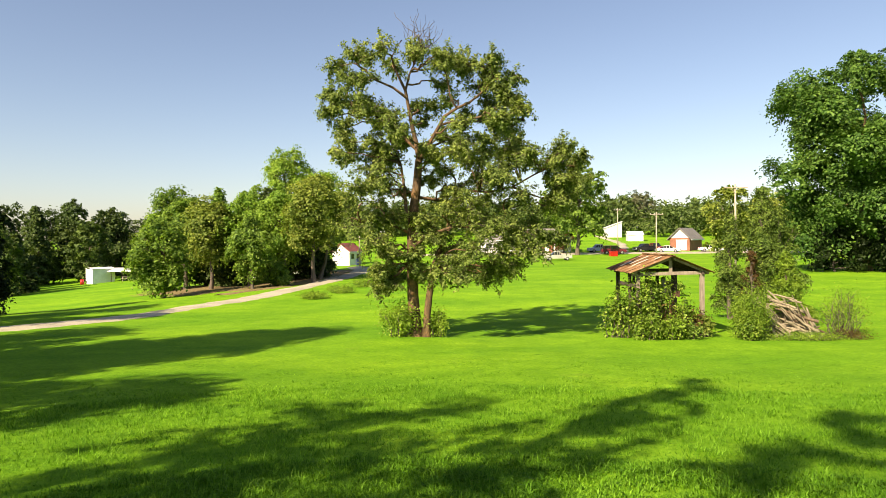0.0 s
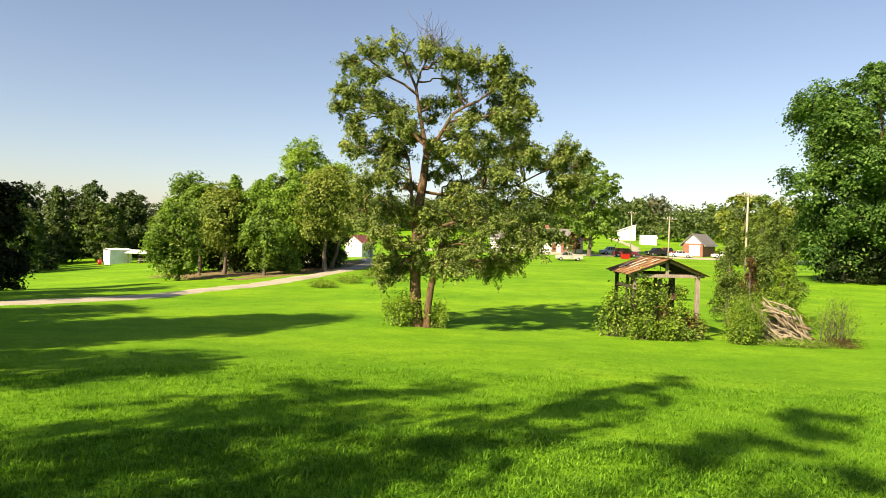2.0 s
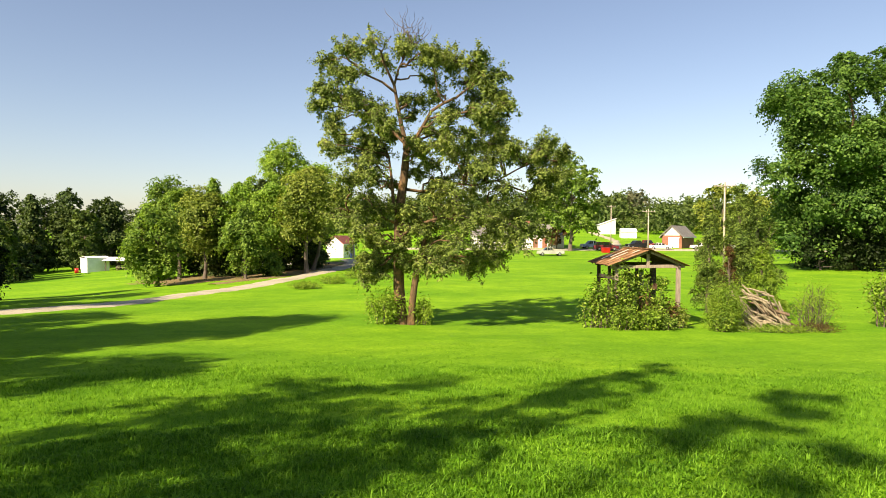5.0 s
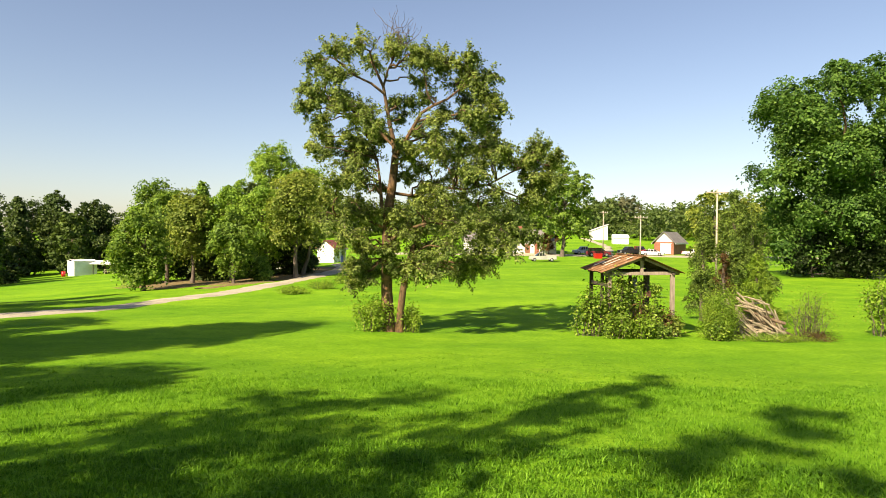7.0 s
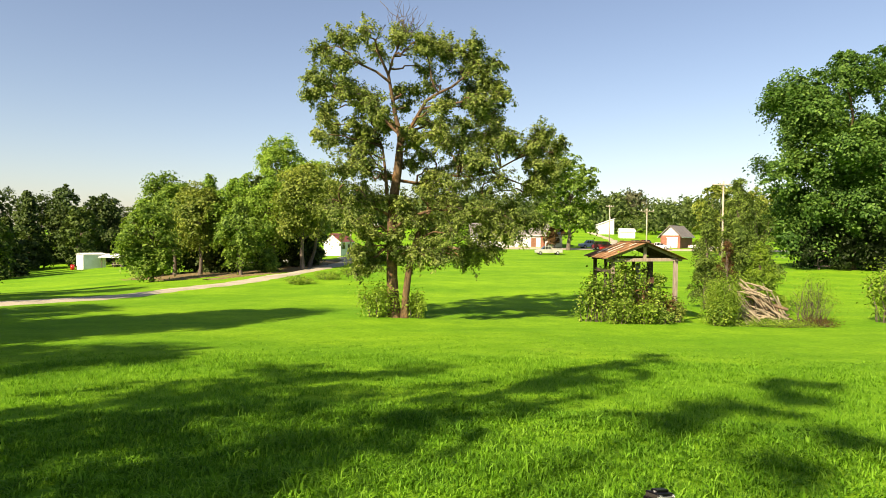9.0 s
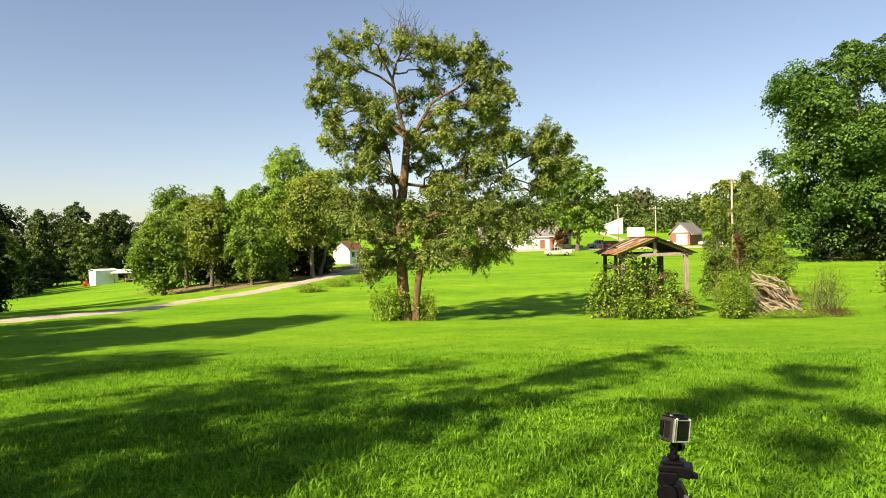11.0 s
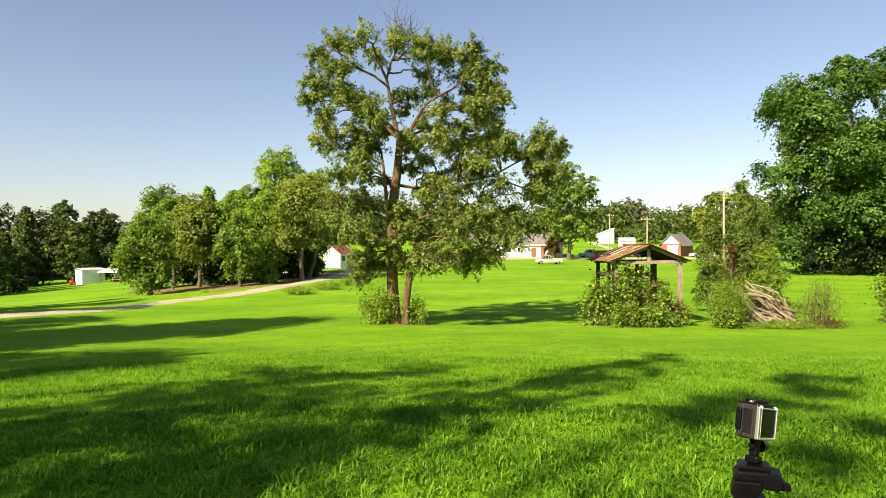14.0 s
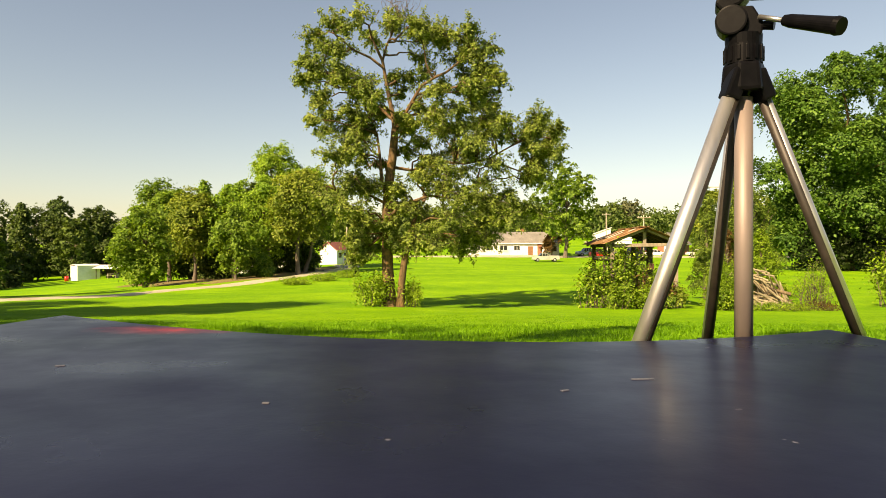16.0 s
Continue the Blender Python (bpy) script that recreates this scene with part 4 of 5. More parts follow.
# ---- brush pile ----
def brush_pile():
    rng = np.random.default_rng(31)
    x, y = 12.35, 25.6
    thing = empty("brush_pile", pose(x, y, gz(x, y)), "heap of cut pale branches and split logs on the lawn", "brush pile")
    for i in range(130):
        r = math.sqrt(rng.uniform(0, 1))
        a = rng.uniform(0, 2 * math.pi)
        cx, cy = 1.2 * r * math.cos(a), 0.75 * r * math.sin(a)
        top = 1.75 * (1 - r) + 0.1
        L = rng.uniform(0.7, 1.9)
        yaw, dip = rng.normal(2.9, 0.6), rng.normal(0.52, 0.3)
        d = np.array([math.cos(yaw) * math.cos(dip), math.sin(yaw) * math.cos(dip) * 0.5, math.sin(dip)]) * L / 2
        c = np.array([cx, cy, max(0.06 + abs(d[2]), rng.uniform(0.3, 1.0) * top)])
        rad = rng.uniform(0.02, 0.055) if i % 5 else rng.uniform(0.06, 0.085)
        linked("stick", fast_mesh("stick", *tubes([(wander(c - d, c + d, 6, rng, 0.025), np.linspace(rad, rad * 0.6, 6))], 7), True), DARK_STICK if cx > 0.25 and i % 2 else DEAD_WOOD, thing)
    for i in range(9):
        c = Vector((rng.uniform(-1.35, -0.7), rng.uniform(-0.5, 0.1), rng.uniform(0.06, 0.42)))
        dv = Vector((rng.normal(0, 0.05), 0.22, rng.normal(0, 0.03)))
        part("log", a_rod(c - dv, c + dv, rng.uniform(0.05, 0.09), n=9), DEAD_WOOD, thing, smooth=False)


brush_pile()
shrub("brush_shrub", 10.62, 24.5, 0.62, 0.65, 1.85, WEED_LEAF, "yellow-green bush grown into the brush pile", 41, 13000, 0.062, stems=44, upright=0.5)
shrub("brush_shrub", 10.25, 23.9, 0.42, 0.42, 0.85, VINE_LEAF, "dark green sprout in front of the brush pile", 42, 1300, 0.10)
shrub("brush_shrub", 12.0, 26.6, 1.2, 0.7, 2.0, WEED_LEAF, "yellow-green weeds behind the brush pile", 43, 9000, 0.075, stems=36)
shrub("brush_shrub", 14.6, 25.6, 0.95, 0.8, 2.0, WEED_LEAF, "yellow-green feathery sapling beside the brush pile", 44, 3200, 0.060, stems=44, upright=0.5)
shrub("weed_patch", 12.3, 23.9, 1.5, 0.35, 0.34, WEED_LEAF, "low weeds along the foot of the brush pile", 45, 2600, 0.055, "weeds", 34, 0.7)
shrub("weed_patch", 14.2, 24.3, 0.9, 0.5, 0.42, RUST_LEAF, "browned weeds at the end of the brush pile", 46, 900, 0.055, "weeds", 20, 0.7)
shrub("side_shrub", 17.6, 25.6, 0.7, 0.8, 2.7, WEED_LEAF, "slender yellow-green sapling on the lawn", 47, 1700, 0.12)
for i, (x, y, rx, ry, h) in enumerate(((-10.5, 45.6, 1.1, 0.8, 0.55), (-9.3, 50.0, 1.0, 1.0, 0.65), (-8.4, 56.5, 1.1, 1.2, 0.75))):
    shrub("drive_shrub", x, y, rx, ry, h, WEED_LEAF, "ragged clump of tall weeds at the edge of the drive", 480 + i, 1500, 0.10, "weeds", 26, 0.7)
shrub("lawn_shrub", 14.5, 45, 0.8, 0.7, 1.2, VINE_LEAF, "small bush standing on the far lawn", 49, 900, 0.16)


# ---- tripod and table ----
def tripod():
    thing = empty("camera_tripod", pose(0.435, 0.971, gz(0.435, 0.971)), "aluminium tripod with a black pan head standing in the grass", "tripod")
    inv = thing.matrix_basis.inverted() @ pose(0.020, 0.036, 0)

    def put(name, bm, material, parent=None, label="", smooth=False):
        bm.transform(inv)
        return part(name, bm, material, parent or thing, label, smooth)

    ax, ay = 0.415, 0.935
    for top, low, rad in (((0.391, 0.923, 1.135), (0.264, 0.912, 0.80), 0.0112), ((0.414, 0.955, 1.135), (0.428, 1.085, 0.80), 0.0098), ((0.440, 0.928, 1.135), (0.603, 0.975, 0.80), 0.0086)):
        top, low = Vector(top), Vector(low)
        d = (low - top) / (top.z - low.z)
        at = lambda z, inner=0.0: top + d * (top.z - z) - Vector((d.x, d.y, 0)).normalized() * inner
        yaw, tip = math.degrees(math.atan2(d.y, d.x)), -math.degrees(math.atan(math.hypot(d.x, d.y)))
        leg = put("leg", a_rod(at(1.135), at(0.66), rad, n=20), ALUMINIUM, None, "silver tubular leg", True)
        put("inner_channel", a_rod(at(1.13, rad * 0.55), at(0.665, rad * 0.55), rad * 0.86, n=12), DARK_CHANNEL, leg, "dark inner channel of the leg", True)
        put("leg_hinge", a_box(at(1.146), (0.024, 0.027, 0.046), rz=yaw, ry=tip, bevel=0.004), BLACK_PLASTIC, leg)
        put("leg_lock", a_rod(at(0.70), at(0.65), 0.0175, 0.0160, 12), BLACK_PLASTIC, leg)
        put("lower_leg", a_rod(at(0.67), at(0.36), rad * 0.8, n=12), ALUMINIUM, leg, "", True)
        put("leg_lock", a_rod(at(0.385), at(0.34), 0.0155, 0.0140, 12), BLACK_PLASTIC, leg)
        f = at(0.0)
        put("foot_tube", a_rod(at(0.37), at(gz(f.x, f.y) + 0.03), 0.0080, n=10), ALUMINIUM, leg, "", True)
        put("rubber_foot", a_rod(at(gz(f.x, f.y) + 0.04), at(gz(f.x, f.y) - 0.004), 0.0125, 0.0150, 10), BLACK_PLASTIC, leg)
        b = at(0.725)
        put("brace", a_rod((ax, ay, 0.715), b, 0.0050, n=8), BLACK_PLASTIC)
        put("brace_clip", a_box(b, (0.028, 0.026, 0.040), rz=yaw, bevel=0.005), BLACK_PLASTIC)
    put("centre_column", a_rod((ax, ay, 1.13), (ax, ay, 0.72), 0.0132, n=18), BRONZE_TUBE, None, "bronze-grey centre column", True)
    put("column_collar", a_rod((ax, ay, 0.735), (ax, ay, 0.70), 0.0195, n=16), BLACK_PLASTIC)
    shoulder = bmesh.new()
    bmesh.ops.create_cone(shoulder, cap_ends=True, segments=6, radius1=0.034, radius2=0.030, depth=0.044, matrix=pose(ax, ay, 1.158, 0, 0, 20))
    bmesh.ops.bevel(shoulder, geom=list(shoulder.edges), offset=0.005, segments=2, affect="EDGES", profile=0.6)
    put("shoulder", shoulder, BLACK_PLASTIC)
    put("neck_ring", a_rod((ax, ay, 1.179), (ax, ay, 1.207), 0.0265, n=28), BLACK_PLASTIC)
    for k in range(14):
        a = k * math.tau / 14
        put("grip_rib", a_box((ax + 0.027 * math.cos(a), ay + 0.027 * math.sin(a), 1.193), (0.003, 0.005, 0.022), rz=math.degrees(a), bevel=0.001), BLACK_PLASTIC)
    put("pan_base", a_rod((ax, ay, 1.205), (ax, ay, 1.222), 0.0255, 0.0265, 24), BLACK_PLASTIC)
    head_at = pose(ax, ay, 0, 0, 0, -22)

    def cheek(outline, y0, y1, bevel):
        """A moulded part: an outline across the head, extruded front to back."""
        bm = bmesh.new()
        lo = [bm.verts.new((u, y0, z)) for u, z in outline]
        hi = [bm.verts.new((u, y1, z)) for u, z in outline]
        bm.faces.new(lo)
        bm.faces.new(hi[::-1])
        for k in range(len(lo)):
            m = (k + 1) % len(lo)
            bm.faces.new((lo[m], lo[k], hi[k], hi[m]))
        bmesh.ops.recalc_face_normals(bm, faces=bm.faces)
        bmesh.ops.bevel(bm, geom=list(bm.edges), offset=bevel, segments=2, affect="EDGES", profile=0.6)
        bm.transform(head_at)
        return bm

    put("pan_body", cheek([(-0.016, 1.218), (0.024, 1.218), (0.026, 1.236), (0.012, 1.262), (-0.014, 1.264)], -0.018, 0.020, 0.003), BLACK_PLASTIC)
    disc = a_rod((-0.018, -0.027, 1.2415), (-0.015, 0.010, 1.2415), 0.0225, 0.0235, 30)
    bmesh.ops.bevel(disc, geom=[e for e in disc.edges if e.calc_face_angle(0) > 1], offset=0.003, segments=2, affect="EDGES", profile=0.6)
    disc.transform(head_at)
    put("tilt_disc", disc, BLACK_PLASTIC)
    put("tilt_cheek", cheek([(-0.040, 1.268), (-0.034, 1.291), (0.008, 1.293), (0.009, 1.279), (-0.005, 1.264), (-0.030, 1.256)], -0.024, 0.020, 0.004), BLACK_PLASTIC)
    put("plate_housing", cheek([(-0.037, 1.291), (-0.035, 1.300), (-0.026, 1.3075), (0.012, 1.309), (0.036, 1.305), (0.038, 1.286), (0.030, 1.280), (0.008, 1.282), (0.006, 1.292)], -0.026, 0.024, 0.004), BLACK_PLASTIC)
    put("plate_lever", cheek([(0.034, 1.296), (0.048, 1.292), (0.049, 1.282), (0.034, 1.281)], -0.020, -0.006, 0.002), BLACK_PLASTIC)
    put("quick_plate", cheek([(-0.030, 1.3085), (-0.028, 1.3150), (0.018, 1.3155), (0.020, 1.3095)], -0.020, 0.020, 0.002), BLACK_PLASTIC)
    knob = a_rod((0.024, -0.012, 1.232), (0.040, -0.016, 1.229), 0.0062, 0.0072, 14)
    knob.transform(head_at)
    put("tilt_knob", knob, BLACK_PLASTIC)
    a, b, c = Vector((0.425, 0.908, 1.242)), Vector((0.446, 0.877, 1.226)), Vector((0.483, 0.806, 1.193))
    put("handle_rod", a_rod(a, b, 0.0038, n=10), CHROME, None, "thin chromed handle rod", True)
    grip = bmesh.new()
    rod(grip, b, b.lerp(c, 0.12), 0.0075, 0.0095, 24)
    rod(grip, b.lerp(c, 0.12), b.lerp(c, 0.92), 0.0095, 0.0118, 24)
    rod(grip, b.lerp(c, 0.92), c, 0.0128, 0.0115, 24)
    put("handle_grip", grip, BLACK_PLASTIC)

    cx, cy, cz = 0.430, 0.974, 1.386
    camera_thing = empty("action_camera", pose(cx, cy, 1.3165, 0, 12, 40) @ Matrix.Scale(0.96, 4), "small silver action camera in a dark housing on the tripod", "action camera")
    z0 = cz - 1.3165
    part("camera_body", a_box((0, 0.002, z0), (0.058, 0.022, 0.041), bevel=0.004), SILVER_CASE, camera_thing)
    part("lens_barrel", a_rod((0.013, 0.010, z0 + 0.004), (0.013, 0.026, z0 + 0.004), 0.0125, n=20), BLACK_PLASTIC, camera_thing)
    case = bmesh.new()
    for sx in (-1, 1):
        box(case, (sx * 0.0325, 0.001, z0), (0.004, 0.032, 0.056), bevel=0.0015)
    box(case, (0, 0.001, z0 - 0.0275), (0.0605, 0.032, 0.004), bevel=0.0015)
    part("housing_frame", case, HOUSING, camera_thing, "smoky edge of the housing")
    part("housing_top", a_box((0, 0.002, z0 + 0.0285), (0.067, 0.034, 0.006), bevel=0.0025), BLACK_PLASTIC, camera_thing)
    part("housing_back", a_box((0, -0.0155, z0), (0.063, 0.004, 0.053), bevel=0.0015), SCREEN, camera_thing, "glossy dark housing door")
    part("screen", a_box((0.003, -0.0178, z0 + 0.001), (0.046, 0.002, 0.036), bevel=0.0008), SCREEN, camera_thing, "dark rear screen")
    part("housing_front", a_box((0, 0.0185, z0), (0.060, 0.0025, 0.050), bevel=0.001), BLACK_PLASTIC, camera_thing)
    for x, w in ((-0.0335, 0.0050), (-0.0265, 0.0024), (0.0325, 0.0034)):
        part("bright_edge", a_box((x, -0.0172, z0 - 0.001), (w, 0.0060, 0.054), bevel=0.0010), CHROME, camera_thing, "bright silver housing edge")
    for z, h in ((-0.0262, 0.0040), (0.0240, 0.0024)):
        part("bright_edge", a_box((0.003, -0.0178, z0 + z), (0.058, 0.0040, h), bevel=0.001), SILVER_CASE, camera_thing, "bright silver housing edge")
    for y, h in ((0.009, 0.050), (-0.009, 0.050)):
        part("side_rib", a_box((-0.0350, y, z0), (0.0025, 0.0030, h), bevel=0.0008), HOUSING, camera_thing)
    part("side_window", a_box((-0.0350, 0.0, z0), (0.0015, 0.014, 0.040), bevel=0.0006), SCREEN, camera_thing)
    part("side_latch", a_box((-0.0385, 0.013, z0 + 0.002), (0.006, 0.009, 0.036), bevel=0.0022), BLACK_PLASTIC, camera_thing)
    part("side_panel", a_box((0.0352, 0.003, z0), (0.002, 0.012, 0.044), bevel=0.0008), BLACK_PLASTIC, camera_thing)
    part("latch", a_box((0.004, 0.004, z0 + 0.0335), (0.050, 0.018, 0.007), bevel=0.003), BLACK_PLASTIC, camera_thing)
    for sx in (-0.024, 0.030):
        part("corner_clip", a_box((sx, -0.0165, z0 + 0.0255), (0.008, 0.005, 0.006), bevel=0.0012), CHROME, camera_thing)
    part("shutter_button", a_rod((-0.020, 0.002, z0 + 0.030), (-0.020, 0.002, z0 + 0.034), 0.0045, n=12), CHROME, camera_thing)
    part("mount_fork", a_box((0.002, 0, 0.026), (0.015, 0.014, 0.032), bevel=0.004), BLACK_PLASTIC, camera_thing)
    part("mount_screw", a_rod((-0.012, 0, 0.028), (0.026, 0, 0.028), 0.0055, n=12), BLACK_PLASTIC, camera_thing)
    part("thumb_knob", a_rod((0.018, 0, 0.028), (0.036, 0, 0.028), 0.0115, 0.0095, 10), BLACK_PLASTIC, camera_thing)
    part("mount_base", a_box((0.002, 0, 0.0055), (0.022, 0.022, 0.012), bevel=0.003), BLACK_PLASTIC, camera_thing)


tripod()


def table():
    top, thick = 0.775, 0.03
    thing = empty("folding_table", pose(0, 0.1, gz(0, 0.1)), "dark navy painted table with a red paint smear", "table")
    inv = thing.matrix_basis.inverted()
    lx, ly, rx, ry = -0.75, 1.26, 0.60, 1.04
    front = []
    for i in range(25):
        t = i / 24
        x = lx + (rx - lx) * t
        y = ly + (ry - ly) * t - 0.235 * 4 * t * (1 - t) * (1.0 + 0.3 * (t - 0.5))
        front.append((x, y))
    outline = [(lx - 0.10, -0.75), *[(lx - 0.015, ly - 0.10), (lx - 0.005, ly - 0.02)], *front, (rx + 0.008, ry - 0.03), (rx + 0.05, -0.75)]
    bm = bmesh.new()
    lo = [bm.verts.new((x, y, top - thick)) for x, y in outline]
    hi = [bm.verts.new((x, y, top)) for x, y in outline]
    bm.faces.new(lo)
    bm.faces.new(hi)
    for i in range(len(lo)):
        j = (i + 1) % len(lo)
        bm.faces.new((lo[i], lo[j], hi[j], hi[i]))
    bmesh.ops.recalc_face_normals(bm, faces=bm.faces)
    rim = [e for e in bm.edges if all(v.co.z > top - 0.001 for v in e.verts)]
    bmesh.ops.bevel(bm, geom=rim, offset=0.006, segments=2, affect="EDGES", profile=0.6)
    slab = part("tabletop", bm, TABLE_PAINT, None, "navy painted top with a red paint smear")
    slab.parent, slab.matrix_parent_inverse = thing, inv
    for x, y, ln, turn in ((0.178, 0.630, 0.022, 4), (0.093, 0.578, 0.008, 30), (-0.161, 0.530, 0.006, 0), (-0.43, 0.70, 0.010, 20)):
        flake = a_box((x, y, top + 0.0004), (ln, 0.0035, 0.0012), rz=turn, bevel=0.0004)
        part("paint_flake", flake, CHIPPED, slab, "pale flake of chipped paint")
    for x, y in ((-0.66, 1.0), (0.48, 0.72), (-0.74, -0.62), (0.62, -0.62)):
        g = gz(x, y)
        leg = a_rod((x, y, g - 0.004), (x, y, top - thick), 0.018, n=12)
        leg.transform(inv)
        part("leg", leg, BLACK_PLASTIC, thing, "", True)
    rail = a_box((-0.05, 0.15, top - thick - 0.02), (1.15, 0.03, 0.04), bevel=0.004)
    rail.transform(inv)
    part("rail", rail, BLACK_PLASTIC, thing)


table()


# ---- houses and sheds ----
def window(parent, x, y, z, w, h):
    """A window on a wall that faces -y: frame, sill and two panes."""
    frame_bm = bmesh.new()
    for dx in (-1, 0, 1):
        box(frame_bm, (x + dx * (w / 2 - 0.03), y - 0.03, z), (0.07, 0.09, h))
    for dz in (-1, 1):
        box(frame_bm, (x, y - 0.03, z + dz * (h / 2 - 0.03)), (w, 0.09, 0.07))
    win = part("window", frame_bm, WHITE_PAINT, parent)
    for dx in (-1, 1):
        part("pane", a_box((x + dx * w / 4, y - 0.012, z), (w / 2 - 0.06, 0.02, h - 0.08)), DARK_GLASS, win)
    part("sill", a_box((x, y - 0.07, z - h / 2 - 0.03), (w + 0.15, 0.16, 0.05)), WHITE_PAINT, win)
    return win


def house(name, label, x, y, rz, width, depth, eave, ridge, wall_mat, roof_mat, front_gable=False, windows=(), doors=(), base=None, over=0.4, category="house"):
    """A house whose front faces -y, with four walls, gables, a two-sided roof, windows and doors."""
    z0 = gz(x, y) if base is None else base
    thing = empty(name, pose(x, y, z0, 0, 0, rz), label, category)
    t = 0.2
    part("wall", a_box((0, -depth / 2 + t / 2, eave / 2 - 0.3), (width, t, eave + 0.6)), wall_mat, thing)
    part("wall", a_box((0, depth / 2 - t / 2, eave / 2 - 0.3), (width, t, eave + 0.6)), wall_mat, thing)
    for s in (-1, 1):
        part("wall", a_box((s * (width / 2 - t / 2), 0, eave / 2 - 0.3), (t, depth - 2 * t, eave + 0.6)), wall_mat, thing)
    span, length = (width, depth) if front_gable else (depth, width)
    rise = ridge - eave
    slope, tilt = math.hypot(span / 2 + over, rise * (1 + 2 * over / span)), math.degrees(math.atan2(rise, span / 2))
    turn = pose(0, 0, 0, 0, 0, 0 if front_gable else 90)
    for s in (-1, 1):
        gable = bmesh.new()
        f = [gable.verts.new((px, s * (length / 2 - t) + d, pz)) for d in (0, s * t) for px, pz in ((-span / 2, eave), (span / 2, eave), (0, ridge - 0.05))]
        gable.faces.new(f[:3])
        gable.faces.new(f[3:])
        for i in range(3):
            gable.faces.new((f[i], f[(i + 1) % 3], f[(i + 1) % 3 + 3], f[i + 3]))
        gable.transform(turn)
        part("gable", gable, WHITE_PAINT if front_gable else wall_mat, thing)
        cx, cz = s * (span / 2 + over) / 2, ridge - rise * (1 + 2 * over / span) / 2
        roof = a_box((cx, 0, cz + 0.06), (slope, length + 2 * over, 0.14), ry=s * tilt)
        roof.transform(turn)
        slab = part("roof", roof, roof_mat, thing)
        eaves = a_box((s * (span / 2 + over), 0, eave - rise * 2 * over / span), (0.06, length + 2 * over, 0.2))
        eaves.transform(turn)
        part("fascia", eaves, WHITE_PAINT, slab)
    for wx, wz, ww, wh in windows:
        window(thing, wx, -depth / 2, wz, ww, wh)
    for dx, dw, dh, dm in doors:
        door = part("door", a_box((dx, -depth / 2 - 0.02, dh / 2), (dw, 0.08, dh), bevel=0.01), dm, thing)
        part("door_frame", a_box((dx, -depth / 2 - 0.01, dh + 0.05), (dw + 0.2, 0.10, 0.1)), WHITE_PAINT, door)
    return thing


def lean_to_house():
    """Narrow white house whose single roof slope rises to one side."""
    thing = empty("hill_house", pose(46.0, 188, 3.2, 0, 0, -6), "white house with one sloping roof on the far hill", "house")
    w, d, lo, hi = 4.4, 6.0, 2.6, 4.2
    tilt = math.degrees(math.atan2(hi - lo, w))
    for s in (-1, 1):
        bm = bmesh.new()
        f = [bm.verts.new((px, s * d / 2 + o, pz)) for o in (0, -s * 0.2) for px, pz in ((-w / 2, -0.6), (w / 2, -0.6), (w / 2, hi), (-w / 2, lo))]
        bm.faces.new(f[:4])
        bm.faces.new(f[4:])
        for i in range(4):
            bm.faces.new((f[i], f[(i + 1) % 4], f[(i + 1) % 4 + 4], f[i + 4]))
        part("wall", bm, WHITE_PAINT, thing)
        h = hi if s > 0 else lo
        part("wall", a_box((s * (w / 2 - 0.1), 0, h / 2 - 0.3), (0.2, d - 0.4, h + 0.6)), WHITE_PAINT, thing)
    part("roof", a_box((0, 0, (lo + hi) / 2 + 0.10), (math.hypot(w, hi - lo) + 0.5, d + 0.5, 0.14), ry=-tilt), WHITE_METAL, thing)
    part("flue", a_rod((w / 2 - 0.6, 0.5, hi - 0.4), (w / 2 - 0.6, 0.5, hi + 0.7), 0.12, n=8), GREY_SHINGLE, thing)


RED_PAINT = paint("red paint", (0.55, 0.02, 0.02))
BRICK_DOOR = surface("brown door", (0.20, 0.09, 0.05), (0.30, 0.14, 0.08), 6, 0.6, 0.1)

ranch = house("ranch_house", "long low white ranch house with a grey shingle roof", 14.6, 138.5, 1, 18.8, 9, 2.9, 5.1, WHITE_PAINT, GREY_SHINGLE,
              windows=[(-7.6, 1.75, 1.3, 1.0), (-5.0, 1.75, 1.3, 1.0), (-2.2, 1.75, 1.6, 1.1), (0.6, 1.75, 1.3, 1.0), (8.2, 1.6, 1.4, 1.2)],
              doors=[(3.4, 1.0, 2.1, BRICK_DOOR)], base=-0.25)
part("brick_panel", a_box((5.3, -4.56, 1.4), (0.9, 0.16, 2.8)), BRICK, ranch, "orange-red brick panel")
part("porch_post", a_box((6.3, -5.0, 1.4), (0.18, 0.18, 2.8)), WHITE_PAINT, ranch)
part("chimney", a_box((2.5, 0.4, 5.3), (0.8, 0.8, 1.3), bevel=0.02), BRICK, ranch)
part("foundation", a_box((0, -4.55, 0.02), (18.9, 0.14, 0.5)), SIDING_SHADE, ranch)
house("brick_garage", "red brick garage with a white gable and grey roof", 49.7, 139.5, -36, 4.1, 9.0, 2.6, 4.6, BRICK, GREY_SHINGLE, True, doors=[(0.4, 2.2, 2.1, WHITE_PAINT)], base=0.1, over=0.45, category="garage")
lean_to_house()
house("hill_shed", "small white shed on the far hill", 47.6, 171, -6, 3.9, 3.2, 2.1, 2.75, WHITE_METAL, WHITE_METAL, False, base=1.7, over=0.15, category="shed")
redhouse = house("cottage", "white cottage with a red metal roof behind the grove", -18.0, 107, -25, 3.3, 3.5, 2.2, 3.4, WHITE_PAINT, RED_SHINGLE, True, base=-1.15, over=0.25)
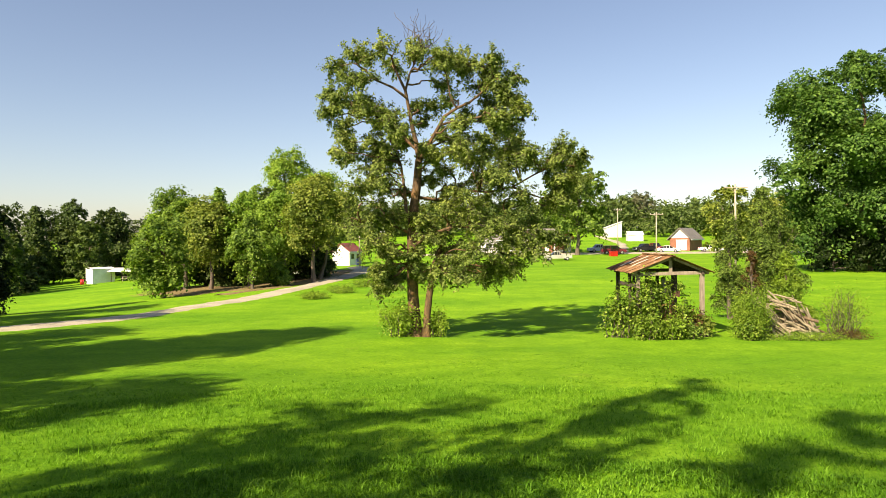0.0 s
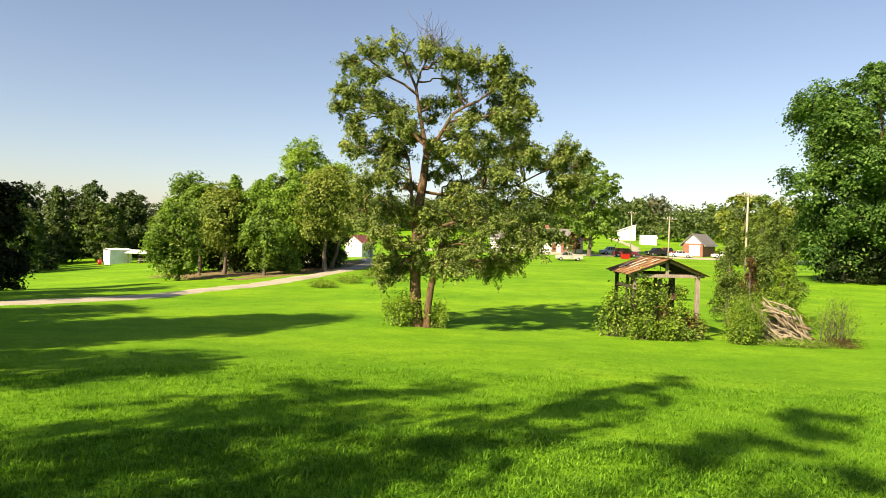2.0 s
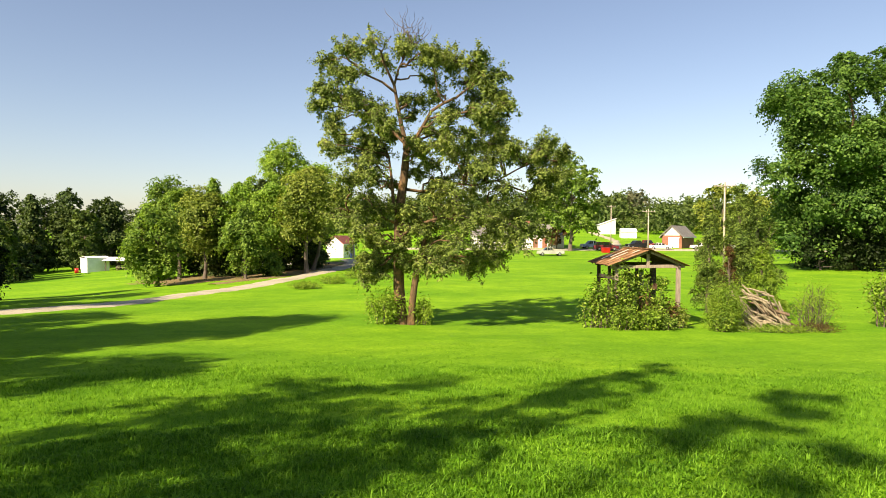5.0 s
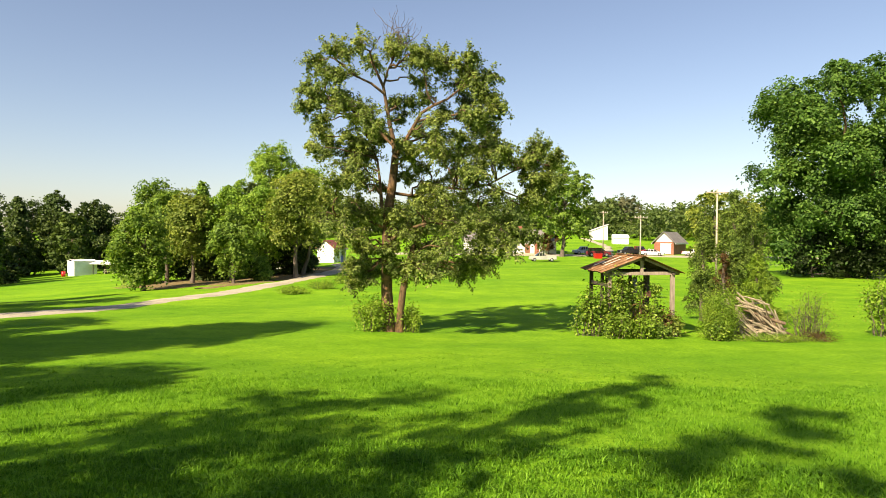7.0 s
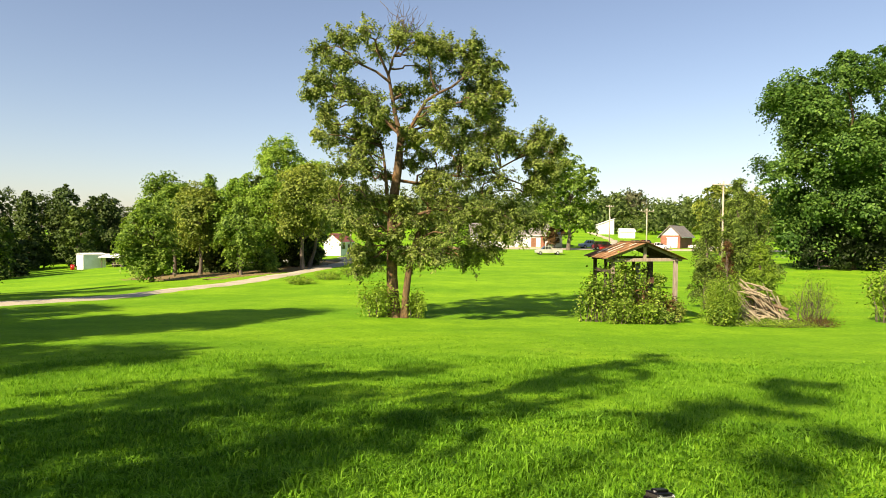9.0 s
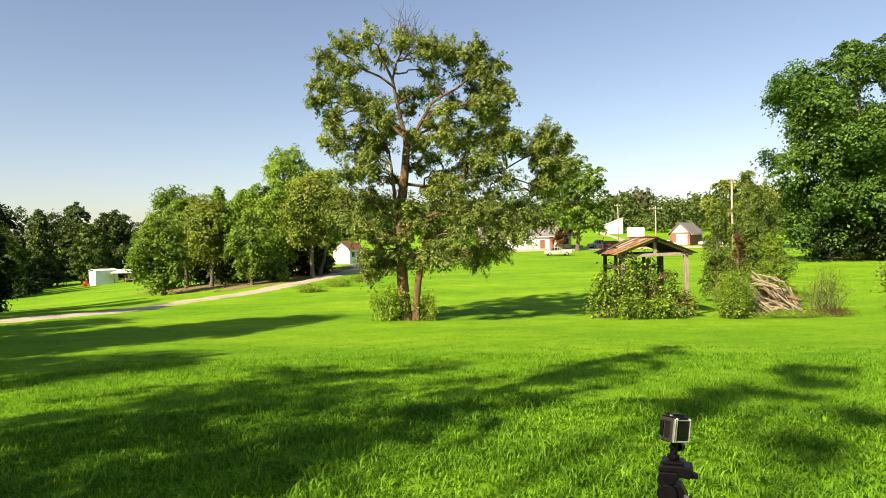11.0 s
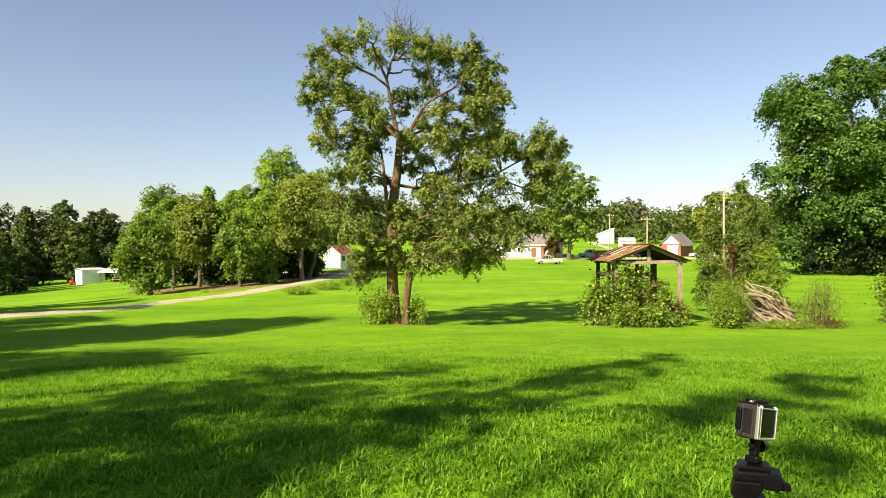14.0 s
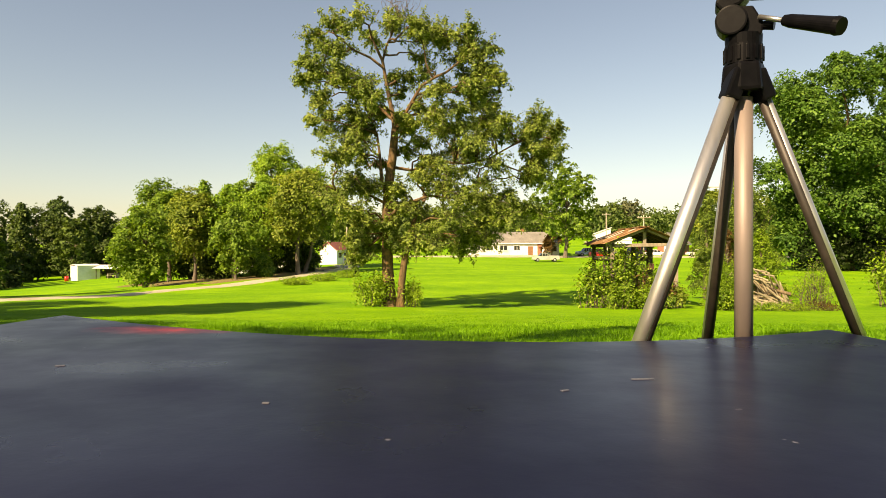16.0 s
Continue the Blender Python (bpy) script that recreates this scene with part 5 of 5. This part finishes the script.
for wy in (-0.8, 0.8):
    pane = part("window", a_box((1.66, wy, 1.3), (0.06, 0.8, 0.8), bevel=0.01), DARK_GLASS, redhouse)
    part("sill", a_box((1.69, wy, 0.88), (0.10, 0.9, 0.06)), WHITE_PAINT, pane)
house("hidden_house", "pale house seen between the stems of the grove", -26, 92, 10, 9, 7, 2.5, 3.8, WHITE_PAINT, GREY_SHINGLE, False, windows=[(-2, 1.4, 1.2, 1.0), (1.5, 1.4, 1.2, 1.0)])


def storage_shed():
    x, y = -62.5, 113
    thing = empty("storage_shed", pose(x, y, gz(x, y), 0, 0, -40), "white metal storage shed with a low roof", "shed")
    w, d, h = 3.0, 3.6, 2.45
    part("wall", a_box((0, -d / 2, h / 2 - 0.3), (w, 0.1, h + 0.6)), WHITE_METAL, thing)
    part("wall", a_box((0, d / 2, h / 2 - 0.3), (w, 0.1, h + 0.6)), WHITE_METAL, thing)
    for s in (-1, 1):
        part("wall", a_box((s * (w / 2 - 0.05), 0, h / 2 - 0.3), (0.1, d - 0.1, h + 0.6)), WHITE_METAL, thing)
        part("roof", a_box((s * (w / 4 + 0.04), 0, h + 0.13), (w / 2 + 0.16, d + 0.3, 0.06), ry=s * 9), WHITE_METAL, thing)
    part("door", a_box((0.1, -d / 2 - 0.07, 1.0), (1.3, 0.05, 1.95), bevel=0.01), WHITE_PAINT, thing)


storage_shed()


def carport():
    x, y = -58.2, 113.5
    g = gz(x, y)
    thing = empty("carport", pose(x, y, g, 0, 0, -8), "open carport with a white sheet roof beside the shed", "carport")
    for px in (-1.9, 1.9):
        for py in (-1.4, 1.4):
            part("post", a_box((px, py, 0.75), (0.1, 0.1, 2.1 - 0.2 * (px > 0))), DARK_TIMBER, thing)
    part("roof", a_box((0, -0.9, 1.98), (4.6, 2.1, 0.07), rx=16), WHITE_METAL, thing)
    part("roof", a_box((0, 0.95, 2.0), (4.6, 1.9, 0.07), rx=-14), WHITE_METAL, thing)
    part("back_wall", a_box((0, 1.5, 0.8), (3.9, 0.08, 2.0)), DARK_TIMBER, thing)
    bench = empty("picnic_table", pose(x + 0.6, y - 0.6, g, 0, 0, 5), "pale wooden picnic table under the carport", "picnic table")
    part("tabletop", a_box((0, 0, 0.74), (1.8, 0.75, 0.05)), POLE_WOOD, bench)
    for s in (-1, 1):
        part("seat", a_box((0, s * 0.65, 0.44), (1.8, 0.28, 0.05)), POLE_WOOD, bench)
        part("leg", a_box((s * 0.65, 0, 0.35), (0.08, 1.3, 0.76)), POLE_WOOD, bench)


carport()
drum = empty("steel_drum", pose(-65.2, 112, gz(-65.2, 112)), "small red steel drum beside the storage shed", "drum")
part("drum_body", a_rod((0, 0, -0.02), (0, 0, 0.9), 0.32, n=16), RED_PAINT, drum, "", True)
part("lid", a_rod((0, 0, 0.9), (0, 0, 0.94), 0.33, n=16), RED_PAINT, drum)
BLUE_PLASTIC = paint("blue plastic", (0.02, 0.04, 0.12))
wheelie = empty("waste_bin", pose(-15.6, 103, gz(-15.6, 103), 0, 0, 20), "dark blue waste bin beside the cottage", "waste bin")
part("bin_body", a_box((0, 0, 0.5), (0.6, 0.65, 1.0), bevel=0.04), BLUE_PLASTIC, wheelie)
part("lid", a_box((0, -0.02, 1.04), (0.64, 0.72, 0.08), bevel=0.02), BLUE_PLASTIC, wheelie)


def utility_pole(x, y, height, arm, label, turn=0, base=None):
    g = gz(x, y) if base is None else base
    thing = empty("utility_pole", pose(x, y, g, 0, 0, turn), label, "utility pole")
    part("pole", a_rod((0, 0, -0.3), (0, 0, height), 0.14, 0.09, 10), POLE_WOOD, thing, "", True)
    if arm:
        cross = part("crossarm", a_box((0, -0.14, height - 0.45), (arm, 0.09, 0.10)), POLE_WOOD, thing)
        for s in (-0.9, -0.35, 0.35, 0.9):
            part("insulator", a_rod((s * arm / 2, -0.14, height - 0.38), (s * arm / 2, -0.14, height - 0.16), 0.05, 0.03, 8), WHITE_PAINT, cross)
        part("brace", a_rod((-arm * 0.22, -0.12, height - 0.5), (0, -0.12, height - 1.1), 0.025, n=6), POLE_WOOD, thing)


utility_pole(37.8, 150, 8.9, 2.2, "leaning wooden utility pole by the hill lane", 20)
utility_pole(34.7, 112, 8.0, 2.4, "wooden utility pole with a crossarm by the far street", 8)
utility_pole(32.1, 75, 10.0, 2.6, "pale wooden utility pole rising above the cedars", -6)
utility_pole(-14.6, 98, 5.7, 0, "bare wooden pole beside the drive to the cottage")


# ---- parked vehicles ----
def wheel(parent, x, y, r):
    s = 1 if x > 0 else -1
    tyre = part("wheel", a_rod((x - s * 0.11, y, r), (x + s * 0.11, y, r), r, n=20), RUBBER, parent)
    part("rim", a_rod((x + s * 0.10, y, r), (x + s * 0.125, y, r), r * 0.62, r * 0.5, 14), CHROME, tyre)


def vehicle(name, label, kind, x, y, rz, colour_mat, scale=1.0, base=None):
    """A parked car, nose towards -y before turning."""
    g = gz(x, y) if base is None else base
    thing = empty(name, pose(x, y, g, 0, 0, rz) @ Matrix.Scale(scale, 4), label, "pickup truck" if kind == "pickup" else "car")
    half, L = 0.9, 4.7 if kind != "pickup" else 5.2
    a = L / 2
    if kind == "pickup":
        low = [(-a, 0.42), (-a + 0.02, 0.95), (-a + 1.25, 1.08), (-a + 3.1, 1.08), (a, 1.05), (a, 0.45), (a - 0.7, 0.40), (-a + 0.6, 0.36)]
        cab = [(-a + 1.15, 1.06), (-a + 1.75, 1.68), (-a + 2.75, 1.72), (-a + 3.1, 1.06)]
    elif kind == "suv":
        low = [(-a, 0.40), (-a + 0.04, 0.92), (-a + 1.2, 1.05), (a - 0.1, 1.08), (a, 0.60), (a - 0.05, 0.38), (a - 0.7, 0.32), (-a + 0.6, 0.32)]
        cab = [(-a + 1.0, 1.04), (-a + 1.75, 1.66), (a - 0.55, 1.68), (a - 0.12, 1.06)]
    else:
        low = [(-a, 0.36), (-a + 0.04, 0.74), (-a + 1.3, 0.92), (a - 0.9, 0.95), (a - 0.05, 0.90), (a, 0.45), (a - 0.7, 0.28), (-a + 0.6, 0.28)]
        cab = [(-a + 1.2, 0.90), (-a + 2.0, 1.42), (a - 1.5, 1.44), (a - 0.75, 0.93)]
    body = part("body", prism(low, -half, half, 0.05), colour_mat, thing)
    glass = part("cabin_glass", prism(cab, -half + 0.10, half - 0.10, 0.03), DARK_GLASS, thing, "dark cabin glass")
    top = cab[1][1]
    part("roof", prism([(cab[1][0] - 0.05, top - 0.05), (cab[1][0] + 0.1, top + 0.03), (cab[2][0] - 0.1, top + 0.04), (cab[2][0] + 0.06, top - 0.05)], -half + 0.08, half - 0.08, 0.015), colour_mat, thing)
    for s in (-1, 1):
        for yy in (cab[1][0] + 0.05, (cab[1][0] + cab[2][0]) / 2 + 0.1, cab[2][0]):
            part("pillar", a_box((s * (half - 0.10), yy, (cab[0][1] + top) / 2), (0.03, 0.09, top - cab[0][1])), colour_mat, glass)
        for yy in (-a + 0.85, a - 0.95):
            wheel(thing, s * (half - 0.06), yy, 0.35)
        part("headlight", a_box((s * (half - 0.25), -a + 0.03, 0.74), (0.35, 0.10, 0.16), bevel=0.02), LAMP_LENS, body)
        part("tail_light", a_box((s * (half - 0.14), a - 0.02, 0.82), (0.18, 0.08, 0.22), bevel=0.02), TAIL_LENS, body)
    part("bumper", a_box((0, -a + 0.02, 0.46), (1.76, 0.16, 0.18), bevel=0.04), CHROME if kind == "pickup" else colour_mat, body)
    part("bumper", a_box((0, a - 0.02, 0.46), (1.76, 0.16, 0.18), bevel=0.04), CHROME if kind == "pickup" else colour_mat, body)
    if kind == "pickup":
        part("bed_floor", a_box((0, a - 1.05, 1.10), (1.5, 1.9, 0.02)), RUBBER, thing)
        for s in (-1, 1):
            part("bed_rail", a_box((s * 0.84, a - 1.05, 1.14), (0.10, 2.05, 0.12), bevel=0.02), colour_mat, thing)
        part("tailgate", a_box((0, a - 0.04, 1.12), (1.7, 0.07, 0.12), bevel=0.02), colour_mat, thing)
    return thing


vehicle("pickup_truck", "pale silver pickup truck parked on the far lawn", "pickup", 17.1, 108, -88, paint("pale silver paint", (0.46, 0.46, 0.40)), 0.85)
vehicle("pickup_truck", "blue-grey pickup truck parked by the far street", "pickup", 30.0, 133.5, -80, paint("blue grey paint", (0.32, 0.42, 0.56)))
vehicle("suv", "maroon sport utility car parked by the far street", "suv", 30.8, 126, 85, paint("maroon paint", (0.16, 0.020, 0.030)))
vehicle("pickup_truck", "black pickup truck parked by the garage", "pickup", 39.6, 134.5, -75, paint("black paint", (0.02, 0.02, 0.022)))
vehicle("pickup_truck", "dark red pickup truck parked by the garage", "pickup", 41.8, 136.5, 20, paint("dark red paint", (0.28, 0.03, 0.03)))
vehicle("car", "white car parked by the garage", "sedan", 43.0, 130.5, 62, paint("white car paint", (0.78, 0.78, 0.78)), 0.95)
vehicle("car", "white car parked beyond the garage", "sedan", 52.0, 132, 80, paint("white car paint", (0.78, 0.78, 0.78)))
vehicle("car", "white car parked beyond the garage", "sedan", 57.5, 132, 84, paint("white car paint", (0.74, 0.74, 0.72)))
skip = empty("skip_container", pose(29.3, 120, gz(29.3, 120), 0, 0, 6) @ Matrix.Scale(0.8, 4), "small bright red refuse container on the far lawn", "container")
part("container_body", prism([(-0.55, 0.0), (-0.75, 1.15), (0.75, 1.15), (0.55, 0.0)], -0.85, 0.85, 0.03), RED_PAINT, skip)
part("lid", a_box((0, 0, 1.19), (1.75, 1.55, 0.06), bevel=0.02), RED_PAINT, skip)
for s in (-1, 1):
    part("lifting_pocket", a_box((s * 0.90, 0, 0.75), (0.12, 0.9, 0.14), bevel=0.01), RED_PAINT, skip)


# ---- grass ----
def grass():
    """Tufts of broad blades over the near lawn, thinner and broader with distance, ragged in height."""
    rng = np.random.default_rng(77)
    X, Y, Hh, Wd, A, near = [], [], [], [], [], []
    for r0, r1, n, h, w, blades in ((0.3, 3.0, 3600, 0.078, 0.0082, 6), (1.0, 5.0, 13500, 0.080, 0.0086, 6), (5.0, 9.5, 15500, 0.084, 0.0115, 6), (8.5, 15.5, 21000, 0.078, 0.018, 4), (14.5, 26.0, 22000, 0.046, 0.030, 4)):
        r = np.sqrt(rng.uniform(r0 * r0, r1 * r1, n))
        a = rng.uniform(-0.78, 0.78, n) + rng.normal(0, 0.10, n)
        if r0 < 0.5:
            a = rng.uniform(-np.pi, np.pi, n)
        x, y = np.sin(a) * r - 0.3, np.cos(a) * r - 1.2
        tall = np.clip((27 - r) / 12, 0.2, 1) * h * rng.uniform(0.7, 1.25, n)
        turn = rng.uniform(0, 2 * np.pi, (n, 1)) + np.arange(blades) * 2 * np.pi / blades + rng.normal(0, 0.5, (n, blades))
        spread = (w * 2.2 + 0.010) * rng.uniform(0.2, 1.6, (n, blades))
        X.append((x[:, None] + np.cos(turn) * spread).ravel())
        Y.append((y[:, None] + np.sin(turn) * spread).ravel())
        A.append(turn.ravel())
        Hh.append((tall[:, None] * rng.uniform(0.55, 1.3, (n, blades))).ravel())
        Wd.append(w * rng.uniform(0.7, 1.3, n * blades))
        near.append(np.full(n * blades, r0 < 8))
    X, Y, Hh, Wd, a, near = (np.concatenate(v) for v in (X, Y, Hh, Wd, A, near))
    n = len(X)
    clump = np.sin(X * 2.1 + np.sin(Y * 1.7) * 1.3) * np.sin(Y * 2.4 + np.sin(X * 1.3)) + 0.6 * np.sin(X * 6.3 + 1) * np.sin(Y * 5.7)
    high = rng.random(n) < 0.04
    Hh = Hh * (1 + 0.40 * clump) * np.where(high, 1.7, 1.0)
    lean = rng.uniform(0.25, 1.25, n) * Hh
    bx, by = np.cos(a), np.sin(a)
    sx, sy = -by * Wd / 2, bx * Wd / 2
    Z = land(X, Y) - 0.008
    V = np.empty((n, 5, 3))
    for k, (up, out, wide) in enumerate(((0, 0, -0.8), (0, 0, 0.8), (0.62, 0.30, -1.0), (0.62, 0.30, 1.0), (1.0, 1.0, 0))):
        V[:, k, 0] = X + bx * lean * out + sx * wide
        V[:, k, 1] = Y + by * lean * out + sy * wide
        V[:, k, 2] = Z + Hh * up * (1 - 0.25 * out)
    first = (np.arange(n) * 5)[:, None, None]
    bent = np.array([(0, 1, 2), (1, 3, 2), (2, 3, 4)])[None] + first[near]
    plain = np.array([(0, 1, 4)])[None] + first[~near]
    F = np.concatenate([bent.reshape(-1, 3), plain.reshape(-1, 3)])
    ob = linked("grass_blades", fast_mesh("grass_blades", V.reshape(-1, 3), F), BLADES)
    tagged(ob, "lush uneven green grass blades of the near lawn", "grass", kind="stuff")


grass()
